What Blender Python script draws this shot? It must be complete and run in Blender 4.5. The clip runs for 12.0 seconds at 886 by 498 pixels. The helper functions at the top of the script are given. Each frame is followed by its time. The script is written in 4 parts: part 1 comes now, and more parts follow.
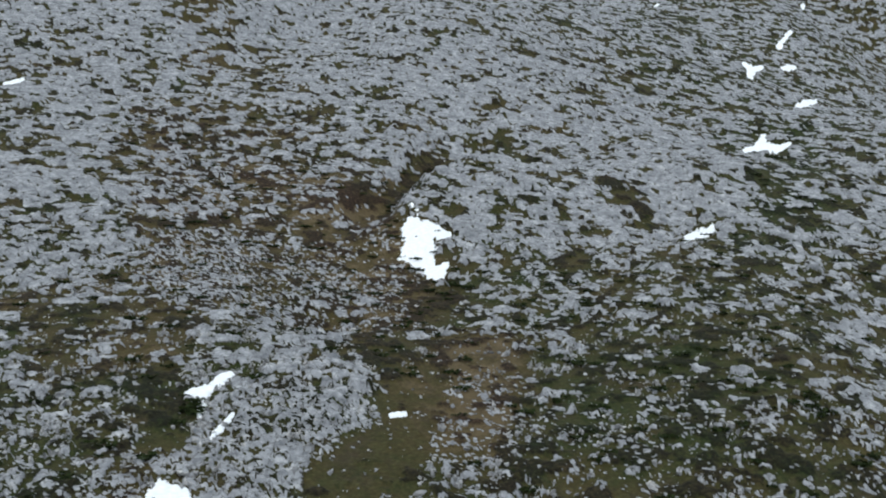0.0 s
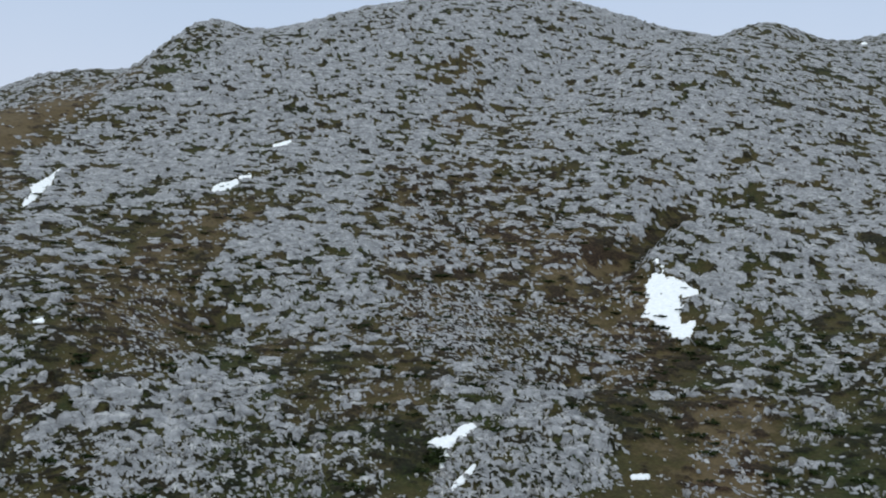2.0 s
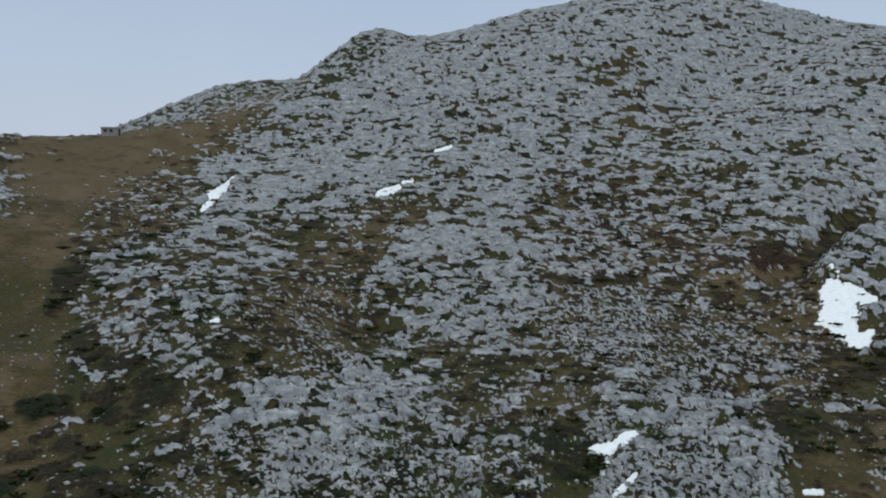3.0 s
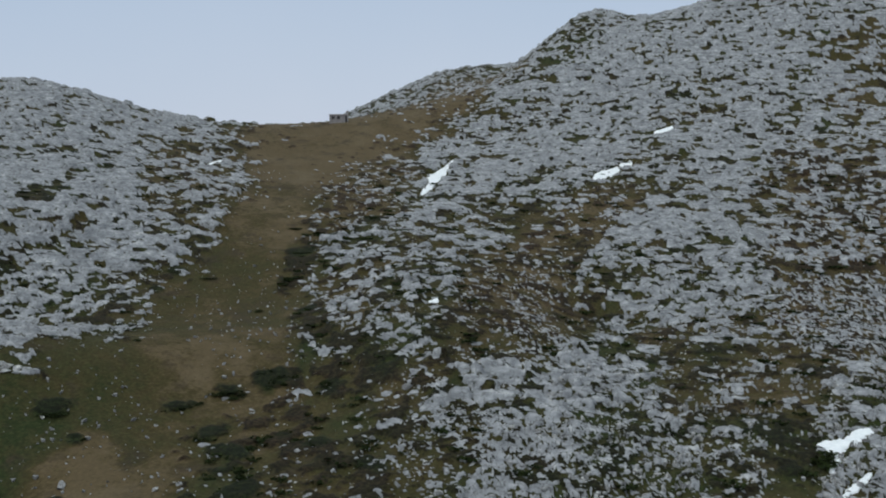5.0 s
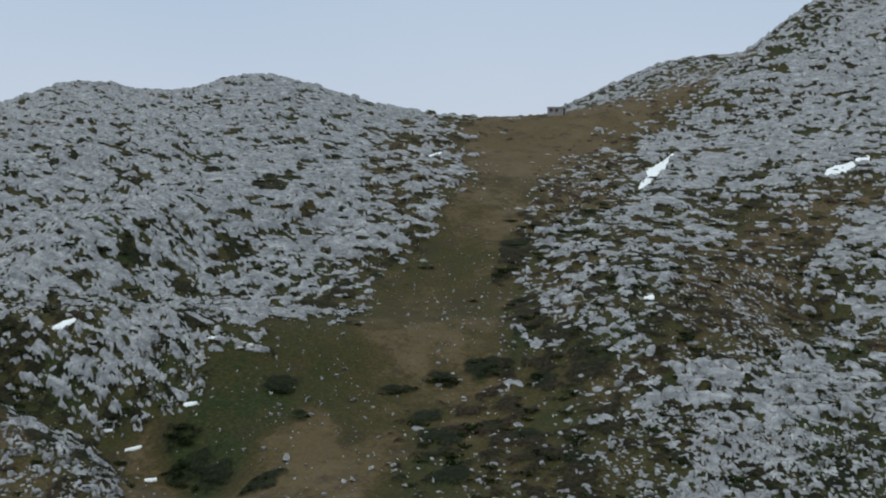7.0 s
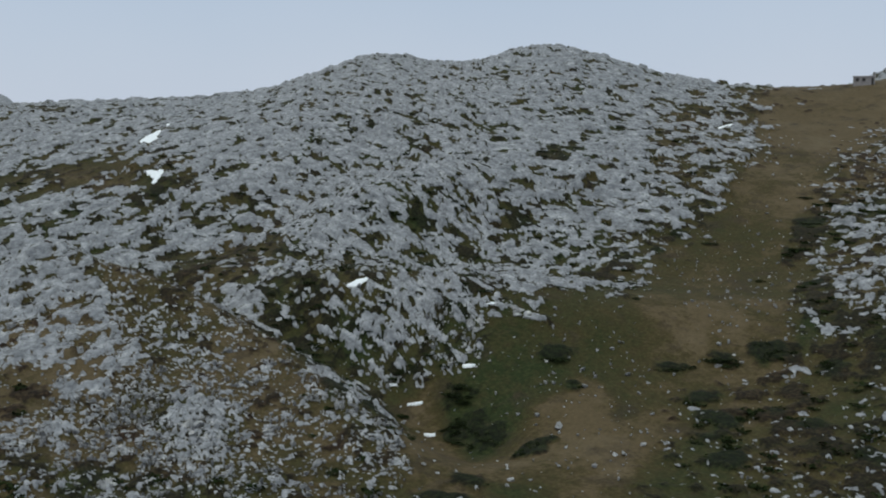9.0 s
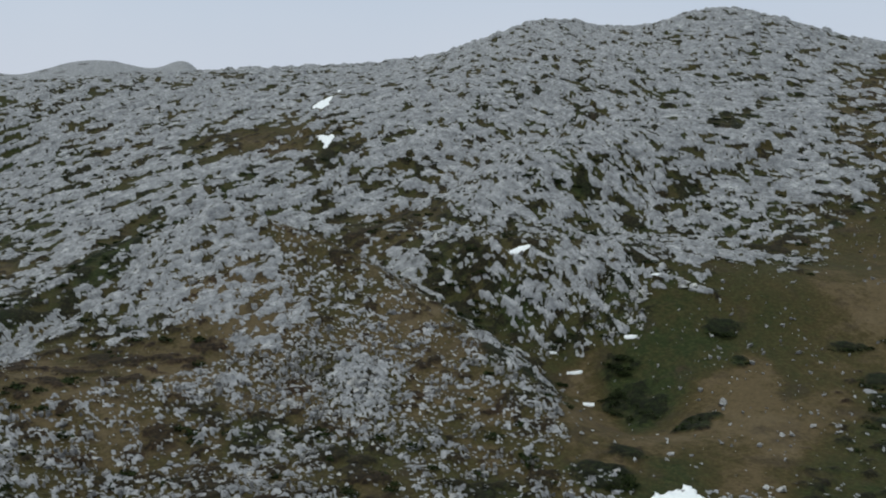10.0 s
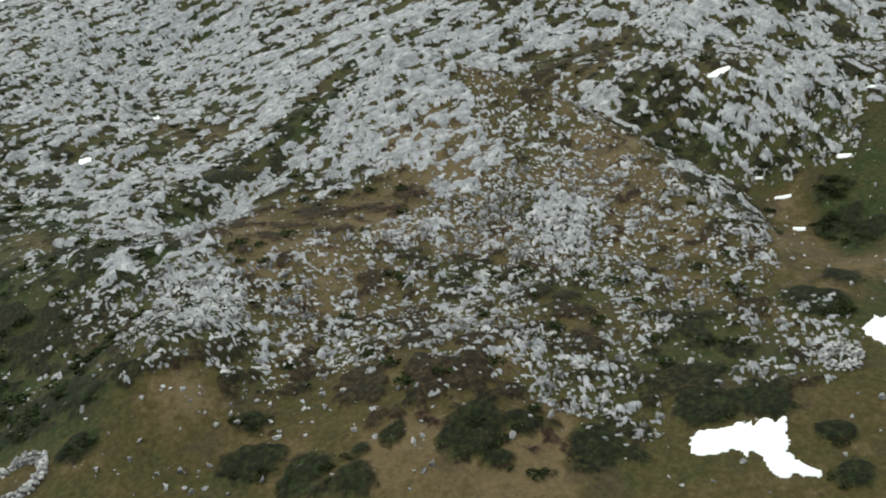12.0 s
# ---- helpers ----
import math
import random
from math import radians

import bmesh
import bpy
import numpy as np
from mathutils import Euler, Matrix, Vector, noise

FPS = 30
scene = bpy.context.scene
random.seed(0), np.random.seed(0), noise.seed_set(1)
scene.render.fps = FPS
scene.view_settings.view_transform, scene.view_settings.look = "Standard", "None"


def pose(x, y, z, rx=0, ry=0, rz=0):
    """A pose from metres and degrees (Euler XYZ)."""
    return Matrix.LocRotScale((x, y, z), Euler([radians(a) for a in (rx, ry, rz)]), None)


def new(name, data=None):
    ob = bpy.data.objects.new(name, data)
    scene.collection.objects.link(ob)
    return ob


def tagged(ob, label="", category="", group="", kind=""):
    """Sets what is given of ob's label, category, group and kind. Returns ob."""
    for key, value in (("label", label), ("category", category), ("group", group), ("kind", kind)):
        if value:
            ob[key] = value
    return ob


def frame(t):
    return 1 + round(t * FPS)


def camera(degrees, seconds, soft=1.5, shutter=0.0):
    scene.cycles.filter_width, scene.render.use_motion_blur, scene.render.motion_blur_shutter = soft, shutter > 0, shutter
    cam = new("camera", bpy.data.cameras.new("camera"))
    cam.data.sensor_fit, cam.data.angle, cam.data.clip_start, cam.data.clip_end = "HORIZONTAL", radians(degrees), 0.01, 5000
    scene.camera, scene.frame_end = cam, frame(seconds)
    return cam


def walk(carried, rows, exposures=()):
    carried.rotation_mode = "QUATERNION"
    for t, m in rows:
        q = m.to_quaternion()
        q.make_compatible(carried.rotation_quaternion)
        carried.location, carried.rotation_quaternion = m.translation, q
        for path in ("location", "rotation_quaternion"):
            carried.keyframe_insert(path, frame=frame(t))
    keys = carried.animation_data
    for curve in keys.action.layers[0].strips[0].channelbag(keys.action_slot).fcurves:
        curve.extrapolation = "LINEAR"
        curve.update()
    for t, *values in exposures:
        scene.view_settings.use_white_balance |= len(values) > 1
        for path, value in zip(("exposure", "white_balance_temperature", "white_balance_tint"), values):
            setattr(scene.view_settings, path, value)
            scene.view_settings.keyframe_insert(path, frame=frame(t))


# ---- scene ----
cam = camera(48.26, 12.0, soft=2.0)
PATH = [
    (0.0, pose(0, 0, 45, 82.34, -1.43, 0.23)),
    (0.2, pose(0, 0, 45, 82.40, -1.14, 2.83)),
    (0.5, pose(0, 0, 45, 82.79, -0.97, 5.35)),
    (0.7, pose(0, 0, 45, 83.20, -0.86, 6.48)),
    (1.0, pose(0, 0, 45, 83.65, -0.93, 8.29)),
    (1.2, pose(0, 0, 45, 83.99, -0.94, 9.37)),
    (1.5, pose(0, 0, 45, 84.40, -0.89, 10.96)),
    (2.0, pose(0, 0, 45, 85.28, -0.72, 14.23)),
    (2.5, pose(0, 0, 45, 85.91, -0.39, 18.76)),
    (2.8, pose(0, 0, 45, 85.64, -0.21, 21.38)),
    (3.0, pose(0, 0, 45, 85.44, -0.05, 23.46)),
    (3.3, pose(0, 0, 45, 85.19, 0.32, 27.00)),
    (3.5, pose(0, 0, 45, 85.16, 0.48, 29.14)),
    (3.7, pose(0, 0, 45, 85.16, 0.76, 30.58)),
    (5.3, pose(0, 0, 45, 84.38, 0.34, 36.83)),
    (5.5, pose(0, 0, 45, 84.32, 0.28, 37.48)),
    (6.0, pose(0, 0, 45, 84.22, 0.24, 40.29)),
    (6.2, pose(0, 0, 45, 84.21, 0.26, 41.92)),
    (6.5, pose(0, 0, 45, 84.22, 0.28, 44.64)),
    (7.0, pose(0, 0, 45, 84.19, 0.27, 48.41)),
    (7.2, pose(0, 0, 45, 84.14, 0.29, 50.01)),
    (8.8, pose(0, 0, 45, 82.72, 0.07, 63.02)),
    (9.0, pose(0, 0, 45, 82.54, -0.14, 64.67)),
    (9.5, pose(0, 0, 45, 82.03, -0.71, 68.54)),
    (9.8, pose(0, 0, 45, 81.41, -0.76, 71.28)),
    (10.0, pose(0, 0, 45, 80.61, -0.13, 74.18)),
    (10.2, pose(0, 0, 45, 79.56, 1.03, 77.81)),
    (10.5, pose(0, 0, 45, 77.67, 3.53, 83.20)),
    (10.8, pose(0, 0, 45, 76.41, 4.88, 85.54)),
    (11.0, pose(0, 0, 45, 75.76, 5.55, 86.68)),
    (11.5, pose(0, 0, 45, 74.89, 6.26, 88.29)),
    (11.8, pose(0, 0, 45, 73.73, 6.29, 86.54)),
    (12.0, pose(0, 0, 45, 71.84, 6.34, 84.23)),
]
walk(cam, PATH, exposures=[(0.0, 0.08, 6000, 3), (1.5, 0.05, 6000, 3), (2.5, -0.33, 5950, 2), (3.0, -0.37, 5950, 1), (3.6, -0.26, 6000, 1), (5.5, -0.31, 6050, 1), (7.0, -0.26, 6050, 0), (9.5, -0.34, 6150, 0), (10.5, -0.06, 6400, 2), (11.0, 0.12, 6500, 1), (11.5, 0.38, 6600, 0), (12.0, 0.51, 6700, -2)])

# ---- sky and light: a bright, even overcast ----
SUN_HIGH, SUN_TURN = 48, 200
world = bpy.data.worlds.new("overcast_sky")
scene.world = world
world.use_nodes = True
wt = world.node_tree
wt.nodes.clear()
w_out = wt.nodes.new("ShaderNodeOutputWorld")
w_back = wt.nodes.new("ShaderNodeBackground")
w_mix = wt.nodes.new("ShaderNodeMix")
w_sky = wt.nodes.new("ShaderNodeTexSky")
w_ramp = wt.nodes.new("ShaderNodeValToRGB")
w_geo = wt.nodes.new("ShaderNodeTexCoord")
w_sep = wt.nodes.new("ShaderNodeSeparateXYZ")
w_noise = wt.nodes.new("ShaderNodeTexNoise")
w_add = wt.nodes.new("ShaderNodeMath")
w_sky.sky_type, w_sky.sun_disc = "NISHITA", False
w_sky.sun_elevation, w_sky.sun_rotation = radians(SUN_HIGH), radians(SUN_TURN)
w_sky.air_density, w_sky.dust_density = 1.0, 3.0
w_mix.data_type = "RGBA"
w_mix.inputs["Factor"].default_value = 0.9
w_noise.inputs["Scale"].default_value = 2.2
w_noise.inputs["Detail"].default_value = 4
w_add.operation, w_add.inputs[1].default_value = "MULTIPLY_ADD", 0.18
# a veil of cloud, brightest overhead as under any overcast
w_ramp.color_ramp.elements[0].position, w_ramp.color_ramp.elements[0].color = 0.10, (0.795, 0.805, 0.935, 1)
w_ramp.color_ramp.elements[1].position, w_ramp.color_ramp.elements[1].color = 0.27, (0.625, 0.69, 0.86, 1)
w_zenith = w_ramp.color_ramp.elements.new(1.0)
w_zenith.color = (1.18, 1.19, 1.18, 1)
wt.links.new(w_geo.outputs["Generated"], w_sep.inputs[0])
wt.links.new(w_geo.outputs["Generated"], w_noise.inputs["Vector"])
wt.links.new(w_noise.outputs["Fac"], w_add.inputs[0])
wt.links.new(w_sep.outputs["Z"], w_add.inputs[2])
wt.links.new(w_add.outputs[0], w_ramp.inputs["Fac"])
w_gain = wt.nodes.new("ShaderNodeVectorMath")
w_gain.operation = "SCALE"
w_gain.inputs["Scale"].default_value = 0.1
wt.links.new(w_sky.outputs[0], w_gain.inputs[0])
wt.links.new(w_gain.outputs[0], w_mix.inputs["A"])
wt.links.new(w_ramp.outputs["Color"], w_mix.inputs["B"])
wt.links.new(w_mix.outputs["Result"], w_back.inputs["Color"])
w_back.inputs["Strength"].default_value = 1.0
wt.links.new(w_back.outputs[0], w_out.inputs[0])

sun = new("sun", bpy.data.lights.new("sun", "SUN"))
sun.data.energy, sun.data.angle, sun.data.color = 0.9, radians(40), (1.0, 0.96, 0.90)
sun.matrix_world = pose(0, 0, 200, 90 - SUN_HIGH, 0, 180 - SUN_TURN)


# ---- materials ----
def material(name):
    m = bpy.data.materials.new(name)
    m.use_nodes = True
    return m, m.node_tree, m.node_tree.nodes["Principled BSDF"]


def node(tree, kind, **values):
    n = tree.nodes.new(kind)
    for key, value in values.items():
        n.inputs[key].default_value = value
    return n


def noise_tex(tree, scale, detail=4.0, rough=0.6, vector=None):
    n = node(tree, "ShaderNodeTexNoise", Scale=scale, Detail=detail, Roughness=rough)
    if vector is None:
        g = tree.nodes.new("ShaderNodeNewGeometry")
        vector = g.outputs["Position"]
    tree.links.new(vector, n.inputs["Vector"])
    return n.outputs["Fac"]


def ramp(tree, fac, stops):
    n = tree.nodes.new("ShaderNodeValToRGB")
    e = n.color_ramp.elements
    while len(e) < len(stops):
        e.new(0.5)
    for el, (p, c) in zip(e, stops):
        el.position, el.color = p, (*c, 1)
    tree.links.new(fac, n.inputs["Fac"])
    return n.outputs["Color"]


def mixed(tree, fac, a, b):
    n = tree.nodes.new("ShaderNodeMix")
    n.data_type = "RGBA"
    tree.links.new(fac, n.inputs["Factor"])
    tree.links.new(a, n.inputs["A"])
    tree.links.new(b, n.inputs["B"])
    return n.outputs["Result"]


def math_node(tree, op, a, b, clamp=False):
    n = tree.nodes.new("ShaderNodeMath")
    n.operation, n.use_clamp = op, clamp
    for i, v in enumerate((a, b)):
        if isinstance(v, (int, float)):
            n.inputs[i].default_value = v
        else:
            tree.links.new(v, n.inputs[i])
    return n.outputs[0]


def attribute(tree, name):
    n = tree.nodes.new("ShaderNodeAttribute")
    n.attribute_name = name
    return n.outputs["Fac"]


def bump(tree, shader, height, strength, distance):
    n = node(tree, "ShaderNodeBump", Strength=strength, Distance=distance)
    tree.links.new(height, n.inputs["Height"])
    tree.links.new(n.outputs["Normal"], shader.inputs["Normal"])


LIME = [(0.34, (0.085, 0.087, 0.094)), (0.43, (0.185, 0.189, 0.202)), (0.54, (0.300, 0.303, 0.318)), (0.66, (0.50, 0.50, 0.505))]


def limestone_colour(tree, bedded=False):
    coarse = noise_tex(tree, 0.35, 3)
    fine = noise_tex(tree, 0.9, 6, 0.58)
    both = math_node(tree, "ADD", math_node(tree, "MULTIPLY", coarse, 0.38), math_node(tree, "MULTIPLY", fine, 0.64))
    if bedded:
        # thin courses that follow the dip of the beds
        place, split = tree.nodes.new("ShaderNodeNewGeometry"), tree.nodes.new("ShaderNodeSeparateXYZ")
        course = tree.nodes.new("ShaderNodeCombineXYZ")
        tree.links.new(place.outputs["Position"], split.inputs[0])
        tree.links.new(math_node(tree, "MULTIPLY", split.outputs["X"], 0.3), course.inputs["X"])
        tree.links.new(math_node(tree, "MULTIPLY", split.outputs["Y"], 0.3), course.inputs["Y"])
        tree.links.new(math_node(tree, "MULTIPLY", attribute(tree, "bed"), 1.7), course.inputs["Z"])
        streak = noise_tex(tree, 1.0, 4, 0.65, course.outputs[0])
        both = math_node(tree, "ADD", math_node(tree, "MULTIPLY", both, 0.62), math_node(tree, "MULTIPLY", streak, 0.38))
    # joints and solution cracks, warped so that none runs straight
    warp = tree.nodes.new("ShaderNodeVectorMath")
    warp.operation = "MULTIPLY_ADD"
    g = tree.nodes.new("ShaderNodeNewGeometry")
    n = node(tree, "ShaderNodeTexNoise", Scale=0.8, Detail=3.0)
    tree.links.new(g.outputs["Position"], n.inputs["Vector"])
    tree.links.new(n.outputs["Color"], warp.inputs[0])
    warp.inputs[1].default_value = (1.6, 1.6, 1.6)
    tree.links.new(g.outputs["Position"], warp.inputs[2])
    v = node(tree, "ShaderNodeTexVoronoi", Scale=0.6)
    v.feature = "DISTANCE_TO_EDGE"
    tree.links.new(warp.outputs[0], v.inputs["Vector"])
    open_ = math_node(tree, "MULTIPLY", v.outputs["Distance"], 26.0, True)
    crack = tree.nodes.new("ShaderNodeMix")
    crack.data_type = "RGBA"
    crack.inputs["A"].default_value = (0.13, 0.13, 0.13, 1)
    tree.links.new(open_, crack.inputs["Factor"])
    tree.links.new(ramp(tree, both, LIME), crack.inputs["B"])
    relief = math_node(tree, "ADD", math_node(tree, "MULTIPLY", open_, 0.2), fine)
    return crack.outputs["Result"], relief


# the hillside: limestone outcrops in dry grass and dwarf shrubs
GROUND, gt, gs = material("karst_hillside")
rock_col, rock_fine = limestone_colour(gt, True)
rock_at, shrub_at, dry_at = attribute(gt, "rock"), attribute(gt, "shrub"), attribute(gt, "dry")
blot = noise_tex(gt, 0.8, 7, 0.75)
tuft = noise_tex(gt, 2.0, 6, 0.72)
green = ramp(gt, tuft, [(0.32, (0.011, 0.016, 0.004)), (0.5, (0.021, 0.029, 0.008)), (0.68, (0.043, 0.053, 0.017))])
brown = ramp(gt, tuft, [(0.32, (0.044, 0.029, 0.011)), (0.5, (0.067, 0.045, 0.018)), (0.68, (0.098, 0.068, 0.029))])
shrub = ramp(gt, tuft, [(0.36, (0.0022, 0.0034, 0.0010)), (0.5, (0.0068, 0.0100, 0.0028)), (0.64, (0.021, 0.028, 0.008))])
dry_f = math_node(gt, "ADD", dry_at, math_node(gt, "MULTIPLY", math_node(gt, "SUBTRACT", blot, 0.5), 1.2), True)
turf = mixed(gt, dry_f, green, brown)
pale = ramp(gt, tuft, [(0.3, (0.098, 0.074, 0.041)), (0.7, (0.136, 0.105, 0.062))])
worn = math_node(gt, "MULTIPLY", math_node(gt, "SUBTRACT", noise_tex(gt, 0.10, 6, 0.65), 0.47), 6.0, True)
tawny_f = math_node(gt, "MULTIPLY", math_node(gt, "SUBTRACT", dry_f, 0.62), 3.0, True)
turf = mixed(gt, math_node(gt, "MULTIPLY", math_node(gt, "ADD", math_node(gt, "MULTIPLY", worn, 0.45), 0.5), tawny_f), turf, pale)
soil = ramp(gt, tuft, [(0.3, (0.020, 0.015, 0.010)), (0.7, (0.060, 0.045, 0.028))])
damp = math_node(gt, "MULTIPLY", math_node(gt, "SUBTRACT", noise_tex(gt, 0.17, 6, 0.7), 0.53), 7.0, True)
turf = mixed(gt, math_node(gt, "MULTIPLY", damp, 0.75), turf, soil)
sh_f = math_node(gt, "ADD", shrub_at, math_node(gt, "MULTIPLY", math_node(gt, "SUBTRACT", blot, 0.5), 2.6))
sh_f = math_node(gt, "MULTIPLY", math_node(gt, "SUBTRACT", sh_f, 0.22), 2.4, True)
ling = ramp(gt, tuft, [(0.36, (0.007, 0.0042, 0.0026)), (0.5, (0.025, 0.0148, 0.0085)), (0.64, (0.062, 0.040, 0.023))])
turf = mixed(gt, sh_f, turf, mixed(gt, dry_f, shrub, ling))
rk = math_node(gt, "ADD", rock_at, math_node(gt, "MULTIPLY", math_node(gt, "SUBTRACT", tuft, 0.5), 1.0))
rk = math_node(gt, "MULTIPLY", math_node(gt, "SUBTRACT", rk, 0.32), 5.0, True)
gt.links.new(mixed(gt, rk, turf, rock_col), gs.inputs["Base Color"])
gs.inputs["Roughness"].default_value = 0.92
gs.inputs["Specular IOR Level"].default_value = 0.15
stony = math_node(gt, "MULTIPLY", rock_fine, rk)
grassy = math_node(gt, "MULTIPLY", math_node(gt, "MULTIPLY", tuft, 0.14), math_node(gt, "SUBTRACT", 1.0, rk))
bump(gt, gs, math_node(gt, "ADD", stony, grassy), 0.65, 0.35)

STONE, st, ss = material("limestone")
col, fine = limestone_colour(st)
info = st.nodes.new("ShaderNodeObjectInfo")
isle = st.nodes.new("ShaderNodeNewGeometry")
vary = math_node(st, "ADD", math_node(st, "MULTIPLY", info.outputs["Random"], 0.5), math_node(st, "MULTIPLY", isle.outputs["Random Per Island"], 0.5))
tone = ramp(st, vary, [(0.0, (0.80, 0.78, 0.75)), (0.55, (1.05, 1.02, 0.96)), (1.0, (1.55, 1.52, 1.44))])
mul = st.nodes.new("ShaderNodeMix")
mul.data_type, mul.blend_type = "RGBA", "MULTIPLY"
mul.inputs["Factor"].default_value = 1
st.links.new(col, mul.inputs["A"])
st.links.new(tone, mul.inputs["B"])
st.links.new(mul.outputs["Result"], ss.inputs["Base Color"])
ss.inputs["Roughness"].default_value = 0.9
ss.inputs["Specular IOR Level"].default_value = 0.2
bump(st, ss, fine, 0.8, 0.12)

SNOW, sn, sns = material("old_snow")
sn.links.new(ramp(sn, noise_tex(sn, 1.4, 6, 0.7), [(0.3, (0.74, 0.76, 0.79)), (0.6, (0.90, 0.91, 0.93))]), sns.inputs["Base Color"])
sns.inputs["Roughness"].default_value = 0.6
bump(sn, sns, noise_tex(sn, 0.8, 4), 0.5, 0.25)


def leaf_material(name, dark, light):
    m, tree, sh = material(name)
    g = tree.nodes.new("ShaderNodeNewGeometry")
    o = tree.nodes.new("ShaderNodeObjectInfo")
    f = math_node(tree, "ADD", math_node(tree, "MULTIPLY", g.outputs["Random Per Island"], 0.75), math_node(tree, "MULTIPLY", o.outputs["Random"], 0.25))
    tree.links.new(ramp(tree, f, [(0.0, dark), (1.0, light)]), sh.inputs["Base Color"])
    sh.inputs["Roughness"].default_value = 0.85
    sh.inputs["Specular IOR Level"].default_value = 0.15
    return m


JUNIPER = leaf_material("juniper_leaf", (0.005, 0.009, 0.002), (0.025, 0.036, 0.008))
WOOD, wd, ws = material("grey_twig")
wd.links.new(ramp(wd, noise_tex(wd, 9, 5), [(0.3, (0.06, 0.045, 0.03)), (0.7, (0.17, 0.14, 0.10))]), ws.inputs["Base Color"])
PLASTER, pt, ps = material("weathered_masonry")
pt.links.new(ramp(pt, noise_tex(pt, 1.8, 6, 0.7), [(0.3, (0.20, 0.175, 0.17)), (0.7, (0.34, 0.31, 0.30))]), ps.inputs["Base Color"])
bump(pt, ps, noise_tex(pt, 4, 5), 0.6, 0.06)
ROOF, rt, rs_ = material("roof_slab")
rt.links.new(ramp(rt, noise_tex(rt, 2.2, 5), [(0.3, (0.30, 0.27, 0.27)), (0.7, (0.44, 0.40, 0.40))]), rs_.inputs["Base Color"])
# near-black, for timber and for the unlit inside of the hut put into colour
DARK, dt, ds = material("timber_and_unlit_inside")
dt.links.new(ramp(dt, noise_tex(dt, 6, 4), [(0.3, (0.015, 0.012, 0.010)), (0.7, (0.05, 0.042, 0.035))]), ds.inputs["Base Color"])


# ---- the lie of the land: x, y, rise, length, breadth, turn of each rise or hollow ----
GREAT_MOUNTAIN = [
    (-74, 375, 66.7, 169, 75, 4),
    (-161, 527, 26.3, 163, 99, 9),
    (97, 508, 37.9, 117, 55, 143),
    (-86, 394, 8.1, 294, 22, 51),
    (-182, 344, 12.8, 28, 13, 101),
    (-37, 332, -9.3, 18, 47, 148),
    (32, 641, 30.3, 137, 94, 72),
]
SPURS_BELOW_IT = [
    (58, 157, 8.2, 34, 55, 123),
    (-20, 42, -2.2, 26, 19, 27),
    (53, 109, 5.2, 18, 25, 118),
    (-87, 119, 5.2, 38, 13, 136),
    (-16, 174, -5.9, 53, 18, 121),
    (93, 181, 4.6, 229, 21, 123),
    (32, 210, 7.2, 43, 15, 11),
    (-10, 171, 2.2, 73, 18, 71),
]
GREY_HILL_AND_SADDLE = [
    (-315, 118, 38.4, 199, 56, 87),
    (-202, 114, 9.9, 41, 44, 142),
    (-247, 174, 14.2, 231, 59, 16),
    (-318, 297, -29.4, 43, 78, 23),
    (-434, 454, -17.6, 216, 58, 164),
    (-28, 7, 2.1, 400, 24, 156),
    (-309, 91, -16.9, 43, 36, 172),
    (-180, 38, -13.1, 20, 13, 100),
    (-178, 47, 11.9, 39, 11, 92),
    (-320, 162, -14.6, 58, 17, 146),
    (-246, 71, 12.4, 81, 34, 120),
    (-138, 56, 6.5, 40, 10, 54),
]
LONE_KNOLL_AND_HOLLOW = [
    (-11, 0, -3.3, 31, 16, 143),
    (-159, -6, 13.3, 34, 27, 40),
    (-72, -27, 1.3, 8, 8, 43),
    (-238, -45, -7.4, 51, 15, 26),
    (-429, -70, 12.5, 256, 64, 101),
    (-78, 3, 3.8, 9, 8, 133),
    (-174, -36, -6.5, 14, 20, 2),
    (-113, -25, 7.8, 21, 12, 68),
    (-267, -45, -5.0, 14, 8, 83),
    (-161, -15, -5.1, 39, 16, 0),
    (-87, -22, 7.2, 8, 8, 2),
    (-235, -25, -1.7, 245, 67, 164),
]
OUTER_HILLS = [
    (225, 632, 66.6, 180, 68, 90),
    (233, -197, 27.2, 400, 108, 46),
    (587, -241, 61.0, 400, 138, 66),
    (142, -640, 71.3, 288, 160, 40),
    (-267, -556, 15.0, 173, 142, 157),
    (-1, -51, 3.4, 42, 18, 171),
    (-155, -117, 11.3, 224, 43, 166),
    (149, 204, 19.8, 75, 26, 122),
    (198, 226, -15.1, 246, 16, 100),
    (-549, -472, 8.0, 102, 225, 175),
    (75, 116, -8.1, 26, 16, 83),
    (563, 401, 27.3, 189, 109, 71),
    (143, -33, 5.0, 146, 50, 75),
    (-155, -290, 26.7, 128, 82, 10),
    (350, 192, 14.1, 65, 134, 167),
    (300, 633, 30.0, 138, 9, 100),
    (37, 53, -1.6, 10, 8, 130),
]
SHOULDERS = [
    (180, 474, 9.0, 55, 40, -20),
    (-245, 342, 3.0, 20, 20, 0),
    (-161, 346, 1.4, 42, 16, 25),
]
